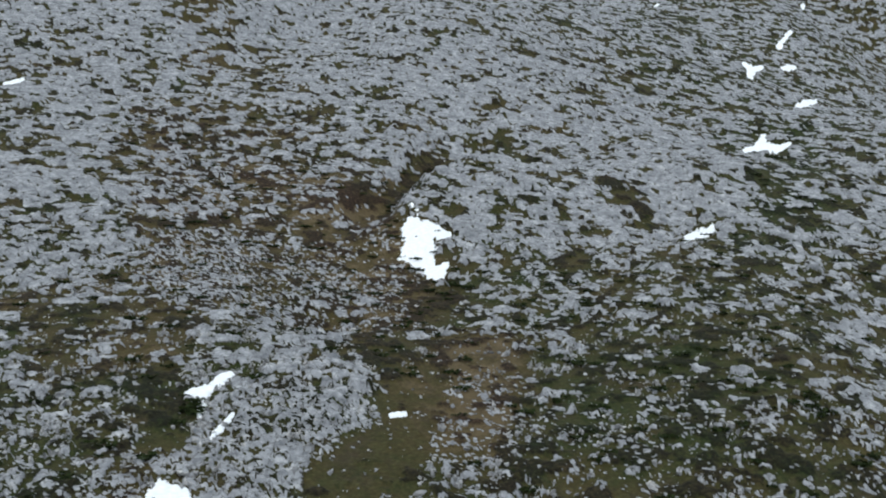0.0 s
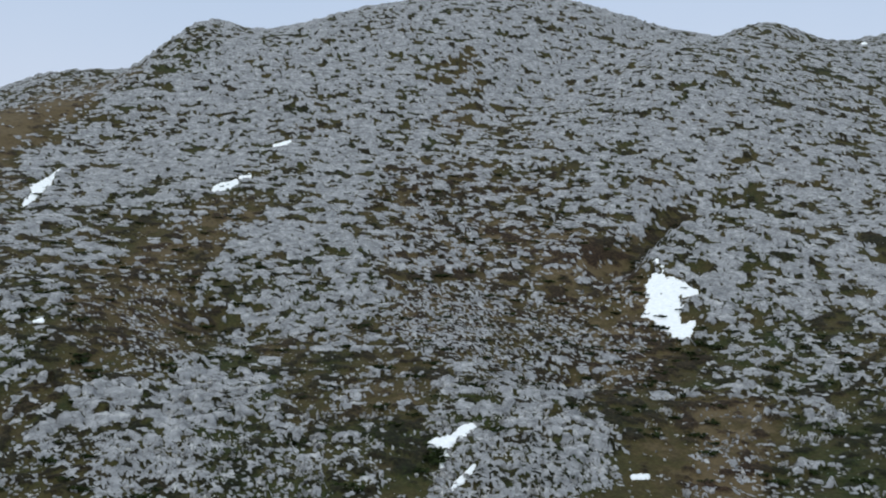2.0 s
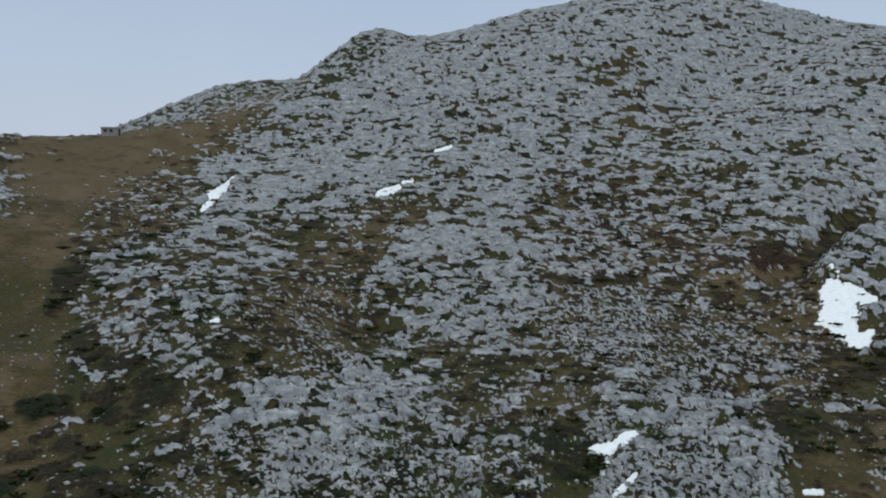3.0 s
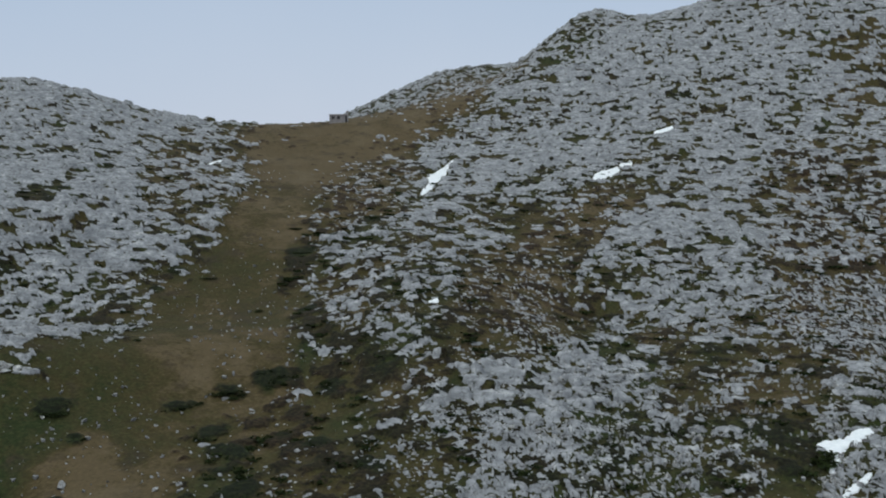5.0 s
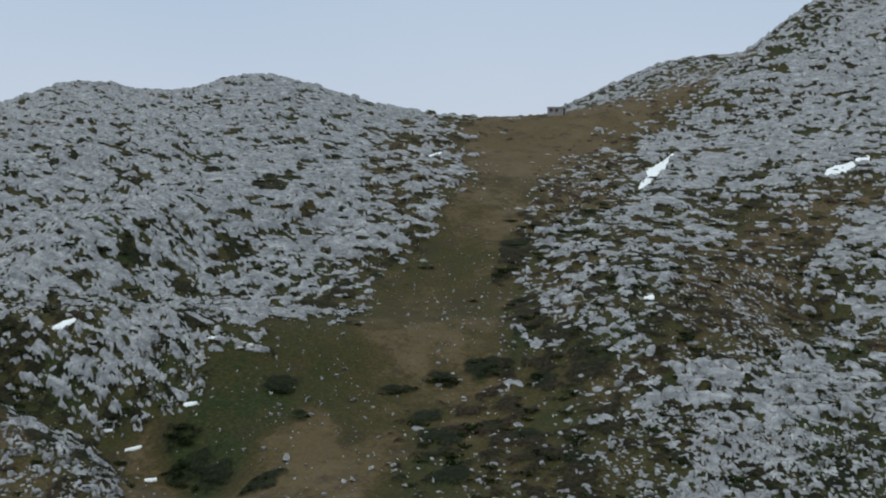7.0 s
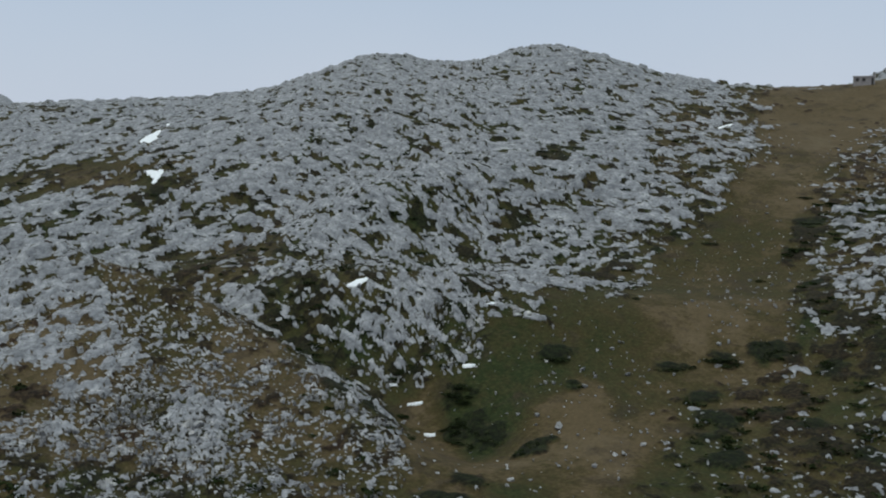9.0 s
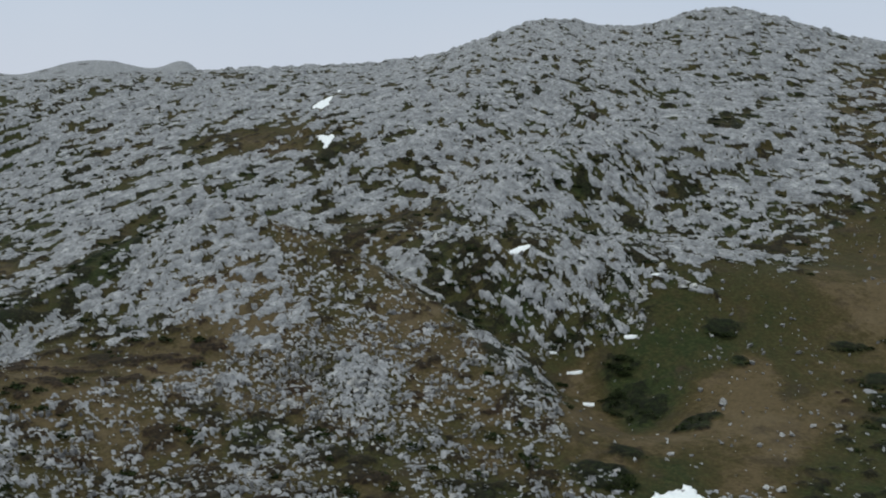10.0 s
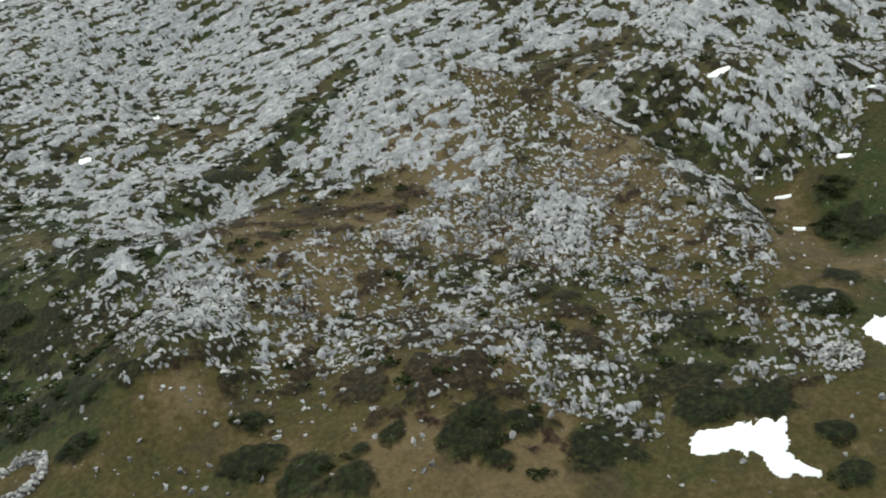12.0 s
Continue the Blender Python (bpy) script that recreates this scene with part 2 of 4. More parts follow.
# steep little hollows behind the knolls, and notches in the farther crest
NOTCHES = [
    (-193, 9, -5.0, 14, 9, 90),
    (11, 222, -4.5, 14, 8, 1),
    (-70, 145, -1.8, 7, 7, 6),
    (-19, 142, -3.0, 6, 6, 14),
    (-73, 145, -1.0, 8, 6, 26),
    (33, 538, 5.0, 14, 14, 0),
    (62, 516, -8.0, 16, 16, 0),
    (-206, 336, -5.0, 14, 14, 0),
]
CREST_A = [
    (-166, 25, -5.5, 10, 6, 33),
    (-161, 18, 2.0, 10, 4, 33),
    (-150, 34, -5.5, 10, 6, 27),
    (-146, 27, 2.0, 10, 4, 27),
    (-137, 41, -4.2, 6, 6, 26),
    (-133, 33, 1.5, 6, 4, 26),
    (-126, 45, -3.9, 6, 6, 18),
    (-124, 37, 1.5, 6, 4, 18),
    (-116, 47, -3.7, 6, 6, 11),
    (-114, 39, 1.4, 6, 4, 11),
    (-106, 49, -3.8, 6, 6, 5),
    (-105, 40, 1.4, 6, 4, 5),
    (-96, 49, -3.3, 6, 6, 1),
    (-96, 41, 1.2, 6, 4, 1),
]
CREST_B = [
    (-170, -2, -4.0, 8, 6, 146),
    (-165, 4, 2.0, 8, 4, 146),
    (-159, -10, -3.7, 7, 6, 143),
    (-154, -3, 1.9, 7, 4, 143),
    (-148, -18, -3.8, 7, 6, 150),
    (-143, -11, 1.9, 7, 4, 150),
    (-137, -24, -2.9, 6, 6, 152),
    (-133, -16, 1.5, 6, 4, 152),
    (-13, 201, -4.5, 8, 5, 77),
    (-6, 199, 1.7, 8, 4, 77),
    (-7, 222, -4.5, 16, 5, 71),
    (0, 220, 1.7, 16, 4, 71),
    (8, 241, -3.5, 6, 5, 8),
    (9, 234, 1.4, 6, 4, 8),
]
CREST_C = [
    (43, 202, -1.7, 5, 5, 123),
    (37, 198, 0.6, 5, 4, 123),
    (46, 191, -2.3, 6, 5, 90),
    (39, 191, 0.8, 6, 4, 90),
]
BREAKS = NOTCHES + CREST_A + CREST_B + CREST_C
FAR_RANGE = [(-1095, -118, 27, 52, 110, 95), (-1100, -60, 22, 45, 110, 93), (-1100, -5, 27, 50, 110, 90), (-1100, 30, 25, 18, 110, 90), (-1083, -190, 27, 26, 60, 100), (-1066, -265, 19, 22, 60, 104), (-1078, -225, 12, 50, 110, 101),
             (900, 1400, 60, 500, 300, 20), (-600, 1700, 40, 600, 300, 160), (500, -1600, 50, 700, 300, 10)]


def rises(x, y, rows, z):
    for cx, cy, h, a, b, turn in rows:
        c, s = math.cos(radians(turn)), math.sin(radians(turn))
        u, v = ((x - cx) * c + (y - cy) * s) / a, ((y - cy) * c - (x - cx) * s) / b
        z = z + h * np.exp(-0.5 * (u * u + v * v))
    return z


def land(x, y):
    """Height of the smooth ground."""
    x, y = np.asarray(x, float), np.asarray(y, float)
    near = 1.56 - 0.0337 * x + 0.0667 * y
    for rows in (GREAT_MOUNTAIN, SPURS_BELOW_IT, GREY_HILL_AND_SADDLE, LONE_KNOLL_AND_HOLLOW, OUTER_HILLS, SHOULDERS, BREAKS):
        near = rises(x, y, rows, near)
    far = rises(x, y, FAR_RANGE, 28.0 - 0.02 * (np.hypot(x, y) - 600))
    w = np.clip((np.hypot(x, y) - 600) / 250, 0, 1)
    w = w * w * (3 - 2 * w)
    return near * (1 - w) + far * w


# ---- numeric noise ----
def hashed(seed, *lattice):
    h = np.full(lattice[0].shape, (seed * 2654435761 + 12345) & 0xFFFFFFFF, np.uint32)
    for k, i in zip((374761393, 668265263, 2246822519), lattice):
        h = (h ^ (i.astype(np.int64).astype(np.uint32) * np.uint32(k))) * np.uint32(2654435761)
        h ^= h >> np.uint32(15)
    h = h * np.uint32(2246822519)
    h ^= h >> np.uint32(13)
    return h.astype(np.float64) / 4294967295.0


def soft_noise(x, y, size, seed):
    x, y = x / size, y / size
    ix, iy = np.floor(x), np.floor(y)
    fx, fy = x - ix, y - iy
    fx, fy = fx * fx * (3 - 2 * fx), fy * fy * (3 - 2 * fy)
    a, b = hashed(seed, ix, iy), hashed(seed, ix + 1, iy)
    c, d = hashed(seed, ix, iy + 1), hashed(seed, ix + 1, iy + 1)
    return (a * (1 - fx) + b * fx) * (1 - fy) + (c * (1 - fx) + d * fx) * fy


def fractal(x, y, size, seed, octaves=4):
    out, amp, total = 0, 1.0, 0
    for k in range(octaves):
        out, total = out + amp * soft_noise(x + 31.7 * k, y - 17.3 * k, size / 2 ** k, seed + k), total + amp
        amp *= 0.55
    return out / total


def blocks(x, y, z, seed):
    """Cells of jointed rock: distance to the joint, two random numbers and the lean within the cell."""
    ix, iy, iz = np.floor(x), np.floor(y), np.floor(z)
    f1, f2 = np.full(x.shape, 9.0), np.full(x.shape, 9.0)
    r1, r2, lean = np.zeros(x.shape), np.zeros(x.shape), np.zeros(x.shape)
    for dx in (-1, 0, 1):
        for dy in (-1, 0, 1):
            for dz in (-1, 0, 1):
                cx, cy, cz = ix + dx, iy + dy, iz + dz
                h = hashed(seed, cx, cy, cz)
                h2 = (h * 9301.7) % 1.0
                h3 = (h * 49297.3) % 1.0
                ox, oy, oz = cx + 0.5 + 0.85 * (h - 0.5) - x, cy + 0.5 + 0.85 * (h2 - 0.5) - y, cz + 0.5 + 0.85 * (h3 - 0.5) - z
                d = np.sqrt(ox * ox + oy * oy + oz * oz)
                closer = d < f1
                f2 = np.where(closer, f1, np.minimum(f2, d))
                f1 = np.where(closer, d, f1)
                r1, r2 = np.where(closer, h2, r1), np.where(closer, h3, r2)
                lean = np.where(closer, ox * (h - 0.5) + oy * (h3 - 0.5), lean)
    return f2 - f1, r1, r2, lean


# ---- what covers the ground: centres and half-widths ----
# bearing from the lookout, distance, half-width in degrees
MEADOW = [
    (-38.9, 306.7, 1.08),
    (-42.5, 300.0, 1.69),
    (-44.3, 278.0, 1.17),
    (-45.1, 234.1, 1.17),
    (-46.3, 208.0, 1.48),
    (-47.4, 189.4, 1.91),
    (-48.3, 172.7, 2.62),
    (-49.1, 155.4, 3.54),
    (-50.1, 140.9, 4.62),
    (-51.3, 134.0, 5.08),
    (-54.6, 126.9, 4.62),
    (-56.9, 116.5, 5.54),
    (-58.6, 106.7, 6.78),
]
INLET = [(-58.5, 128.7, 1.54), (-62.4, 123.2, 1.54), (-67.1, 125.4, 0.99)]
# x, y, half-width
FLOOR = [
    (-79, -30, 2.7), (-74, -15, 2.9), (-66, -1, 3.1), (-62, 11, 3.0), (-60, 23, 3.9), (-65, 35, 3.6), (-76, 42, 3.5), (-88, 48, 3.0),
    (-105, 52, 2.5),
]
NEAR_FLOOR = [
    (-78, -40, 7.0), (-66, -16, 8.0), (-57, 8, 8.5), (-55, 30, 9.0), (-62, 46, 8.0),
]
KNOLL_THICKETS = [
    (-77.9, -13.3, 2.1), (-72.7, -12.6, 2.3), (-69.9, -8.4, 2.5), (-67.1, -4.4, 2.0), (-68.9, 5.2, 2.7), (-69.4, 9.8, 2.0),
    (-65.8, 6.5, 1.4), (-65.5, 14.3, 2.6), (-77.6, -27.6, 1.6), (-80.0, 38.0, 2.8), (-61.7, 31.1, 1.4), (-104.8, 52.4, 2.9),
    (-100.2, 53.3, 2.4), (-85.7, -32.8, 3.8), (-68.0, 23.5, 2.3), (-57.2, 29.6, 1.8), (-70.5, -1.4, 1.2), (-70.1, -3.8, 1.0),
    (-67.1, 28.2, 2.0),
]
VALLEY_THICKETS = [
    (-106.1, 52.0, 1.7), (-91.0, 54.0, 2.0), (-109.7, 68.4, 2.4), (-109.2, 55.9, 1.6), (-84.4, 42.8, 2.0), (-100.0, 79.9, 1.7),
    (-97.8, 86.5, 2.8), (-84.9, 75.6, 2.8), (-101.9, 66.6, 1.0), (-104.8, 52.0, 2.1), (-92.5, 55.3, 2.0), (-99.1, 81.4, 1.2),
    (-95.2, 93.2, 2.9), (-90.6, 78.0, 2.6), (-75.4, 67.9, 2.5), (-145.4, 117.2, 1.8), (-141.3, 109.4, 1.1), (-129.3, 92.2, 1.5),
    (-111.6, 54.4, 2.4), (-102.0, 66.4, 1.0), (-87.5, 94.0, 2.4), (-77.3, 81.2, 2.4), (-67.0, 78.1, 2.2),
]
EDGE_THICKETS = [
    (-110.5, 115.0, 1.5), (-125.6, 126.2, 1.9), (-133.9, 137.7, 2.5), (-145.3, 117.8, 1.5), (-128.2, 90.6, 1.7), (-135.1, 148.9, 2.6),
    (-136.7, 162.4, 2.7), (-90.5, 77.1, 1.9), (-99.4, 80.2, 1.4), (-94.0, 92.5, 3.2), (-82.8, 80.9, 2.5), (-81.4, 70.0, 1.7),
    (-101.5, 65.9, 1.0),
]
THICKETS = KNOLL_THICKETS + VALLEY_THICKETS + EDGE_THICKETS


def chain(x, y, spots):
    """How far inside a strip that runs from spot to spot: above 0 inside."""
    best = np.full(np.shape(x), -9.0)
    for (ax, ay, aw), (bx, by, bw) in zip(spots[:-1], spots[1:]):
        vx, vy = bx - ax, by - ay
        t = np.clip(((x - ax) * vx + (y - ay) * vy) / (vx * vx + vy * vy), 0, 1)
        best = np.maximum(best, 1 - np.hypot(x - ax - t * vx, y - ay - t * vy) / (aw + t * (bw - aw)))
    return best


def polar(x, y):
    """Bearing in degrees and distance, on a scale that stretches each stretch of cover down the slope."""
    return np.degrees(np.arctan2(x, y)), 32 * np.log(np.hypot(x, y) + 1e-6)


def strip(x, y, spots):
    b, d = polar(x, y)
    return chain(b, d, [(sb, 32 * math.log(sr), sw) for sb, sr, sw in spots])


def clear_grass(x, y):
    """1 on the open grass of the valley."""
    x, y = np.asarray(x, float), np.asarray(y, float)
    wob = 0.9 * (fractal(x, y, 14, 21, 5) - 0.5) + 1.1 * (fractal(x, y, 3.5, 22, 3) - 0.5)
    return np.clip((np.maximum.reduce([strip(x, y, MEADOW), strip(x, y, INLET), chain(x, y, FLOOR), chain(x, y, NEAR_FLOOR)]) + wob) * 3 + 0.3, 0, 1)


# share of bare rock, dryness (0 green, 1 tawny), heath (0 none, 1 dense and dark) and the run of each stretch: bearing, distance, half-width in degrees
DOME_AND_BASIN = [
    (0.88, 0.35, 0.2, [(0.2, 198.3, 1.54), (5.1, 197.1, 2.46), (9.3, 189.8, 2.16)]),
    (0.92, 0.35, 0.15, [(12.6, 208.5, 1.39), (16.4, 213.5, 1.08)]),
    (0.9, 0.45, 0.2, [(1.0, 296.4, 1.85), (6.5, 270.4, 1.54), (11.2, 260.8, 1.23), (15.7, 245.6, 0.77)]),
    (0.04, 0.5, 0.95, [(-3.5, 205.6, 0.22), (-2.1, 225.4, 0.22), (-0.3, 235.5, 0.18)]),
    (0.1, 0.3, 0.9, [(9.1, 205.6, 0.18), (11.4, 193.2, 0.25)]),
    (0.1, 0.5, 0.8, [(7.9, 174.5, 0.25), (6.9, 161.1, 0.25)]),
    (0.42, 0.8, 0.78, [(-10.9, 219.1, 1.08), (-6.3, 201.9, 1.85), (-5.0, 181.2, 1.85), (-3.6, 164.6, 1.39)]),
    (0.18, 0.9, 0.6, [(-7.6, 196.7, 1.08), (-5.8, 201.9, 0.92)]),
]
DOME_AND_BASIN_B = [
    (0.6, 0.7, 0.82, [(-13.5, 192.0, 3.39), (-8.9, 160.4, 2.77), (-4.3, 149.9, 1.85)]),
    (0.08, 0.6, 0.9, [(-0.9, 154.4, 0.86)]),
    (0.03, 0.5, 1, [(-3.9, 127.2, 0.8), (-2.5, 123.4, 0.49)]),
    (0.05, 0.4, 1, [(-15.1, 135.9, 0.55)]),
    (0.08, 0.3, 1, [(-16.4, 112.4, 0.68), (-15.9, 102.1, 0.8)]),
    (0.92, 0.3, 0.15, [(-6.9, 120.3, 1.54), (-9.5, 109.0, 1.69), (-10.9, 98.1, 2.16), (-11.5, 90.4, 2.16)]),
]
EAST_SIDE = [
    (0.02, 0.5, 0.05, [(-1.3, 113.9, 0.86), (-2.4, 100.9, 1.23), (-5.4, 90.7, 1.54)]),
    (0.12, 0.85, 0.55, [(2.5, 129.5, 1.23), (3.5, 114.4, 1.08), (1.6, 105.0, 0.92)]),
    (0.42, 0.3, 0.6, [(10.1, 145.7, 2.16), (16.3, 136.1, 3.39)]),
    (0.38, 0.3, 0.6, [(8.9, 106.9, 3.08), (13.7, 100.1, 3.08), (19.1, 101.3, 2.46)]),
    (0.12, 0.12, 0.8, [(14.3, 125.4, 1.08), (18.0, 116.9, 1.54)]),
    (0.12, 0.2, 0.8, [(9.7, 120.8, 1.08), (6.7, 96.9, 1.23)]),
    (0.6, 0.2, 0.55, [(18.8, 189.4, 2.16), (18.5, 275.3, 2.16)]),
    (0.6, 0.25, 0.5, [(14.0, 319.2, 2.46), (17.6, 381.4, 1.85), (10.9, 368.6, 2.16)]),
    (0.6, 0.2, 0.6, [(6.3, 145.4, 1.85), (3.7, 154.4, 1.54)]),
]
LOWER_SPUR = [
    (0.74, 0.25, 0.5, [(-25.6, 174.1, 2.77), (-21.2, 186.4, 2.46)]),
    (0.6, 0.2, 0.65, [(-23.4, 133.5, 2.77), (-25.0, 109.0, 2.77), (-20.8, 111.9, 2.16)]),
    (0.85, 0.35, 0.3, [(-24.2, 312.2, 3.39), (-17.4, 302.4, 3.39), (-9.6, 319.2, 3.39)]),
    (0.64, 0.6, 0.65, [(-12.8, 256.1, 2.77), (-8.0, 248.6, 2.46), (-10.9, 297.0, 1.23)]),
    (0.93, 0.3, 0.15, [(-32.8, 119.3, 1.69), (-30.3, 112.6, 2.46), (-26.1, 130.8, 1.69)]),
    (0.1, 0.2, 0.85, [(-41.7, 135.1, 2.46), (-40.4, 114.6, 2.46)]),
    (0.58, 0.25, 0.6, [(-40.1, 196.3, 2.16), (-38.2, 150.8, 2.16), (-36.5, 112.8, 1.54)]),
    (0.88, 0.3, 0.25, [(-8.9, 122.5, 2.16), (-6.6, 108.6, 2.16)]),
    (0.02, 0.3, 1, [(-3.5, 129.5, 0.77), (-2.9, 120.3, 0.55)]),
]
LOWER_SPUR_B = [
    (0.03, 0.4, 1, [(-15.9, 106.7, 0.68)]),
    (0.05, 0.6, 0.9, [(-0.7, 155.4, 0.68)]),
    (0.4, 0.6, 0.5, [(-18.1, 131.1, 1.85), (-21.5, 118.4, 1.54), (-23.1, 148.4, 1.23)]),
]
GREAT_SLOPE = [
    (0.88, 0.35, 0.35, [(-27.3, 325.0, 2.46), (-21.5, 335.5, 3.39), (-15.1, 354.2, 2.77)]),
    (0.9, 0.4, 0.3, [(-9.9, 350.6, 1.85), (-6.2, 343.7, 3.39), (-2.5, 301.2, 2.77)]),
    (0.5, 0.7, 0.45, [(-13.1, 326.3, 1.39), (-13.7, 296.4, 1.23)]),
    (0.78, 0.35, 0.45, [(-21.5, 282.5, 3.39), (-27.9, 295.2, 2.77), (-7.0, 273.1, 3.39)]),
    (0.6, 0.76, 0.85, [(-15.9, 256.1, 1.54), (-13.3, 231.3, 2.46), (-11.6, 196.7, 3.08), (-13.2, 162.0, 3.08)]),
    (0.15, 0.85, 0.85, [(-6.8, 185.3, 1.39), (-5.3, 203.1, 1.08)]),
    (0.32, 0.72, 0.55, [(-25.7, 227.6, 0.77), (-28.6, 201.5, 1.17), (-30.2, 174.5, 1.54), (-31.5, 145.4, 1.69)]),
    (0.1, 0.6, 0.5, [(-29.3, 154.4, 0.92), (-27.3, 171.7, 0.55)]),
]
GREAT_SLOPE_B = [
    (0.82, 0.45, 0.3, [(-23.8, 207.2, 1.85), (-20.8, 175.9, 2.16), (-24.8, 172.0, 1.23)]),
    (0.15, 0.5, 0.85, [(-2.0, 228.1, 0.22), (-0.4, 240.3, 0.25)]),
    (0.62, 0.25, 0.5, [(-28.6, 353.4, 0.92), (-30.1, 328.9, 0.68)]),
    (0.72, 0.4, 0.4, [(1.6, 316.6, 2.46), (3.4, 281.4, 1.85)]),
    (0.72, 0.5, 0.5, [(-4.1, 237.9, 1.39), (-1.5, 256.7, 1.08)]),
]
GREY_HILL = [
    (0.95, 0.4, 0.15, [(-69.0, 300.0, 2.16), (-62.8, 294.0, 2.46), (-58.8, 293.5, 3.08), (-53.7, 286.5, 1.85)]),
    (0.92, 0.3, 0.45, [(-69.2, 223.6, 3.39), (-62.3, 217.4, 3.7), (-56.0, 229.9, 3.08)]),
    (0.92, 0.3, 0.4, [(-68.5, 179.1, 3.08), (-63.1, 180.1, 2.77), (-56.7, 190.9, 2.77), (-53.8, 201.9, 1.54)]),
    (0.9, 0.3, 0.45, [(-65.7, 141.1, 2.77), (-60.0, 142.6, 2.16), (-56.5, 151.7, 1.54)]),
    (0.6, 0.65, 0.5, [(-51.5, 231.3, 1.54), (-49.8, 266.1, 1.39), (-48.5, 247.6, 0.92)]),
    (0.04, 0.35, 1, [(-58.3, 217.0, 0.68)]),
    (0.04, 0.35, 1, [(-60.7, 186.4, 0.55)]),
    (0.05, 0.35, 1, [(-63.2, 147.8, 0.62), (-61.6, 144.3, 0.68)]),
    (0.05, 0.4, 1, [(-65.5, 224.9, 0.43)]),
]
GREY_HILL_B = [
    (0.05, 0.3, 1, [(-66.1, 184.5, 0.49)]),
    (0.05, 0.4, 1, [(-53.1, 229.0, 0.37)]),
    (0.06, 0.4, 1, [(-54.8, 169.0, 0.55)]),
    (0.04, 0.3, 0.9, [(-58.8, 132.9, 1.08)]),
    (0.06, 0.5, 0.9, [(-56.1, 204.7, 0.43)]),
    (0.05, 0.3, 1, [(-63.4, 174.8, 0.43)]),
    (0.5, 0.15, 0.85, [(-71.4, 137.8, 1.54), (-68.8, 136.4, 1.39), (-65.5, 132.1, 1.39)]),
    (0.35, 0.15, 0.9, [(-70.3, 113.5, 1.54), (-69.2, 106.0, 1.23)]),
]
MEADOW_SIDES = [
    (0.1, 0.62, 0.9, [(-42.0, 137.5, 1.08), (-43.0, 125.2, 1.69), (-46.3, 111.9, 1.85)]),
    (0.14, 0.5, 0.85, [(-44.6, 100.5, 2.46), (-41.3, 110.6, 1.54)]),
    (0.05, 0.45, 1, [(-44.1, 193.6, 0.55), (-45.0, 175.9, 0.43)]),
    (0.05, 0.45, 1, [(-44.0, 155.7, 0.62), (-42.6, 141.7, 0.55)]),
    (0.32, 0.75, 0.6, [(-40.4, 224.5, 1.39), (-43.0, 205.6, 0.86), (-39.5, 254.6, 0.92)]),
    (0.72, 0.55, 0.4, [(-38.2, 192.0, 1.54), (-41.0, 169.0, 1.54), (-42.0, 147.5, 0.92)]),
    (0.35, 0.7, 0.65, [(-30.1, 182.3, 1.39), (-33.4, 150.5, 1.39), (-36.5, 131.3, 1.39), (-38.4, 119.3, 1.39)]),
    (0.06, 0.65, 0.4, [(-28.8, 156.3, 1.17)]),
    (0.8, 0.4, 0.35, [(-35.1, 235.5, 1.54), (-32.7, 280.8, 1.85)]),
]
MEADOW_SIDES_B = [
    (0.12, 1, 0.15, [(-39.5, 303.0, 1.23), (-36.4, 323.7, 1.23)]),
    (0.5, 0.8, 0.2, [(-33.7, 359.9, 1.23)]),
    (0.2, 0.4, 0.75, [(-37.4, 106.9, 1.39), (-38.6, 97.1, 1.54)]),
]
MEADOW_TURF = [
    (0, 1, 0, [(-41.4, 307.3, 1.54), (-43.3, 293.5, 1.54), (-44.3, 260.3, 1.11)]),
    (0, 0.75, 0, [(-45.0, 229.0, 1.05), (-46.3, 204.7, 1.23)]),
    (0, 0.6, 0, [(-47.9, 183.8, 1.54), (-48.3, 163.7, 1.85)]),
    (0, 0.8, 0, [(-47.9, 140.3, 1.85), (-50.6, 135.3, 1.85)]),
    (0, 0.38, 0.05, [(-53.9, 128.2, 1.85), (-55.9, 132.4, 1.23)]),
    (0, 0.08, 0.1, [(-60.2, 125.4, 1.85), (-63.7, 122.2, 1.85), (-60.6, 112.1, 1.54)]),
    (0, 1, 0, [(-56.9, 116.5, 0.8), (-56.0, 108.2, 0.92)]),
    (0, 1, 0, [(-52.0, 111.7, 1.11), (-54.0, 104.1, 1.23)]),
    (0, 0.95, 0, [(-54.7, 99.9, 1.85)]),
    (0, 0.5, 0.3, [(-51.3, 123.7, 1.54)]),
]
MEADOW_TURF_B = [
    (0, 0.9, 0, [(-61.0, 103.9, 1.23), (-56.2, 119.8, 0.68), (-55.1, 108.8, 0.92)]),
    (0, 0.35, 0.1, [(-60.1, 124.2, 1.54), (-61.2, 131.3, 0.77)]),
    (0, 0.25, 0.45, [(-50.3, 100.1, 2.77), (-53.0, 116.0, 1.54)]),
]
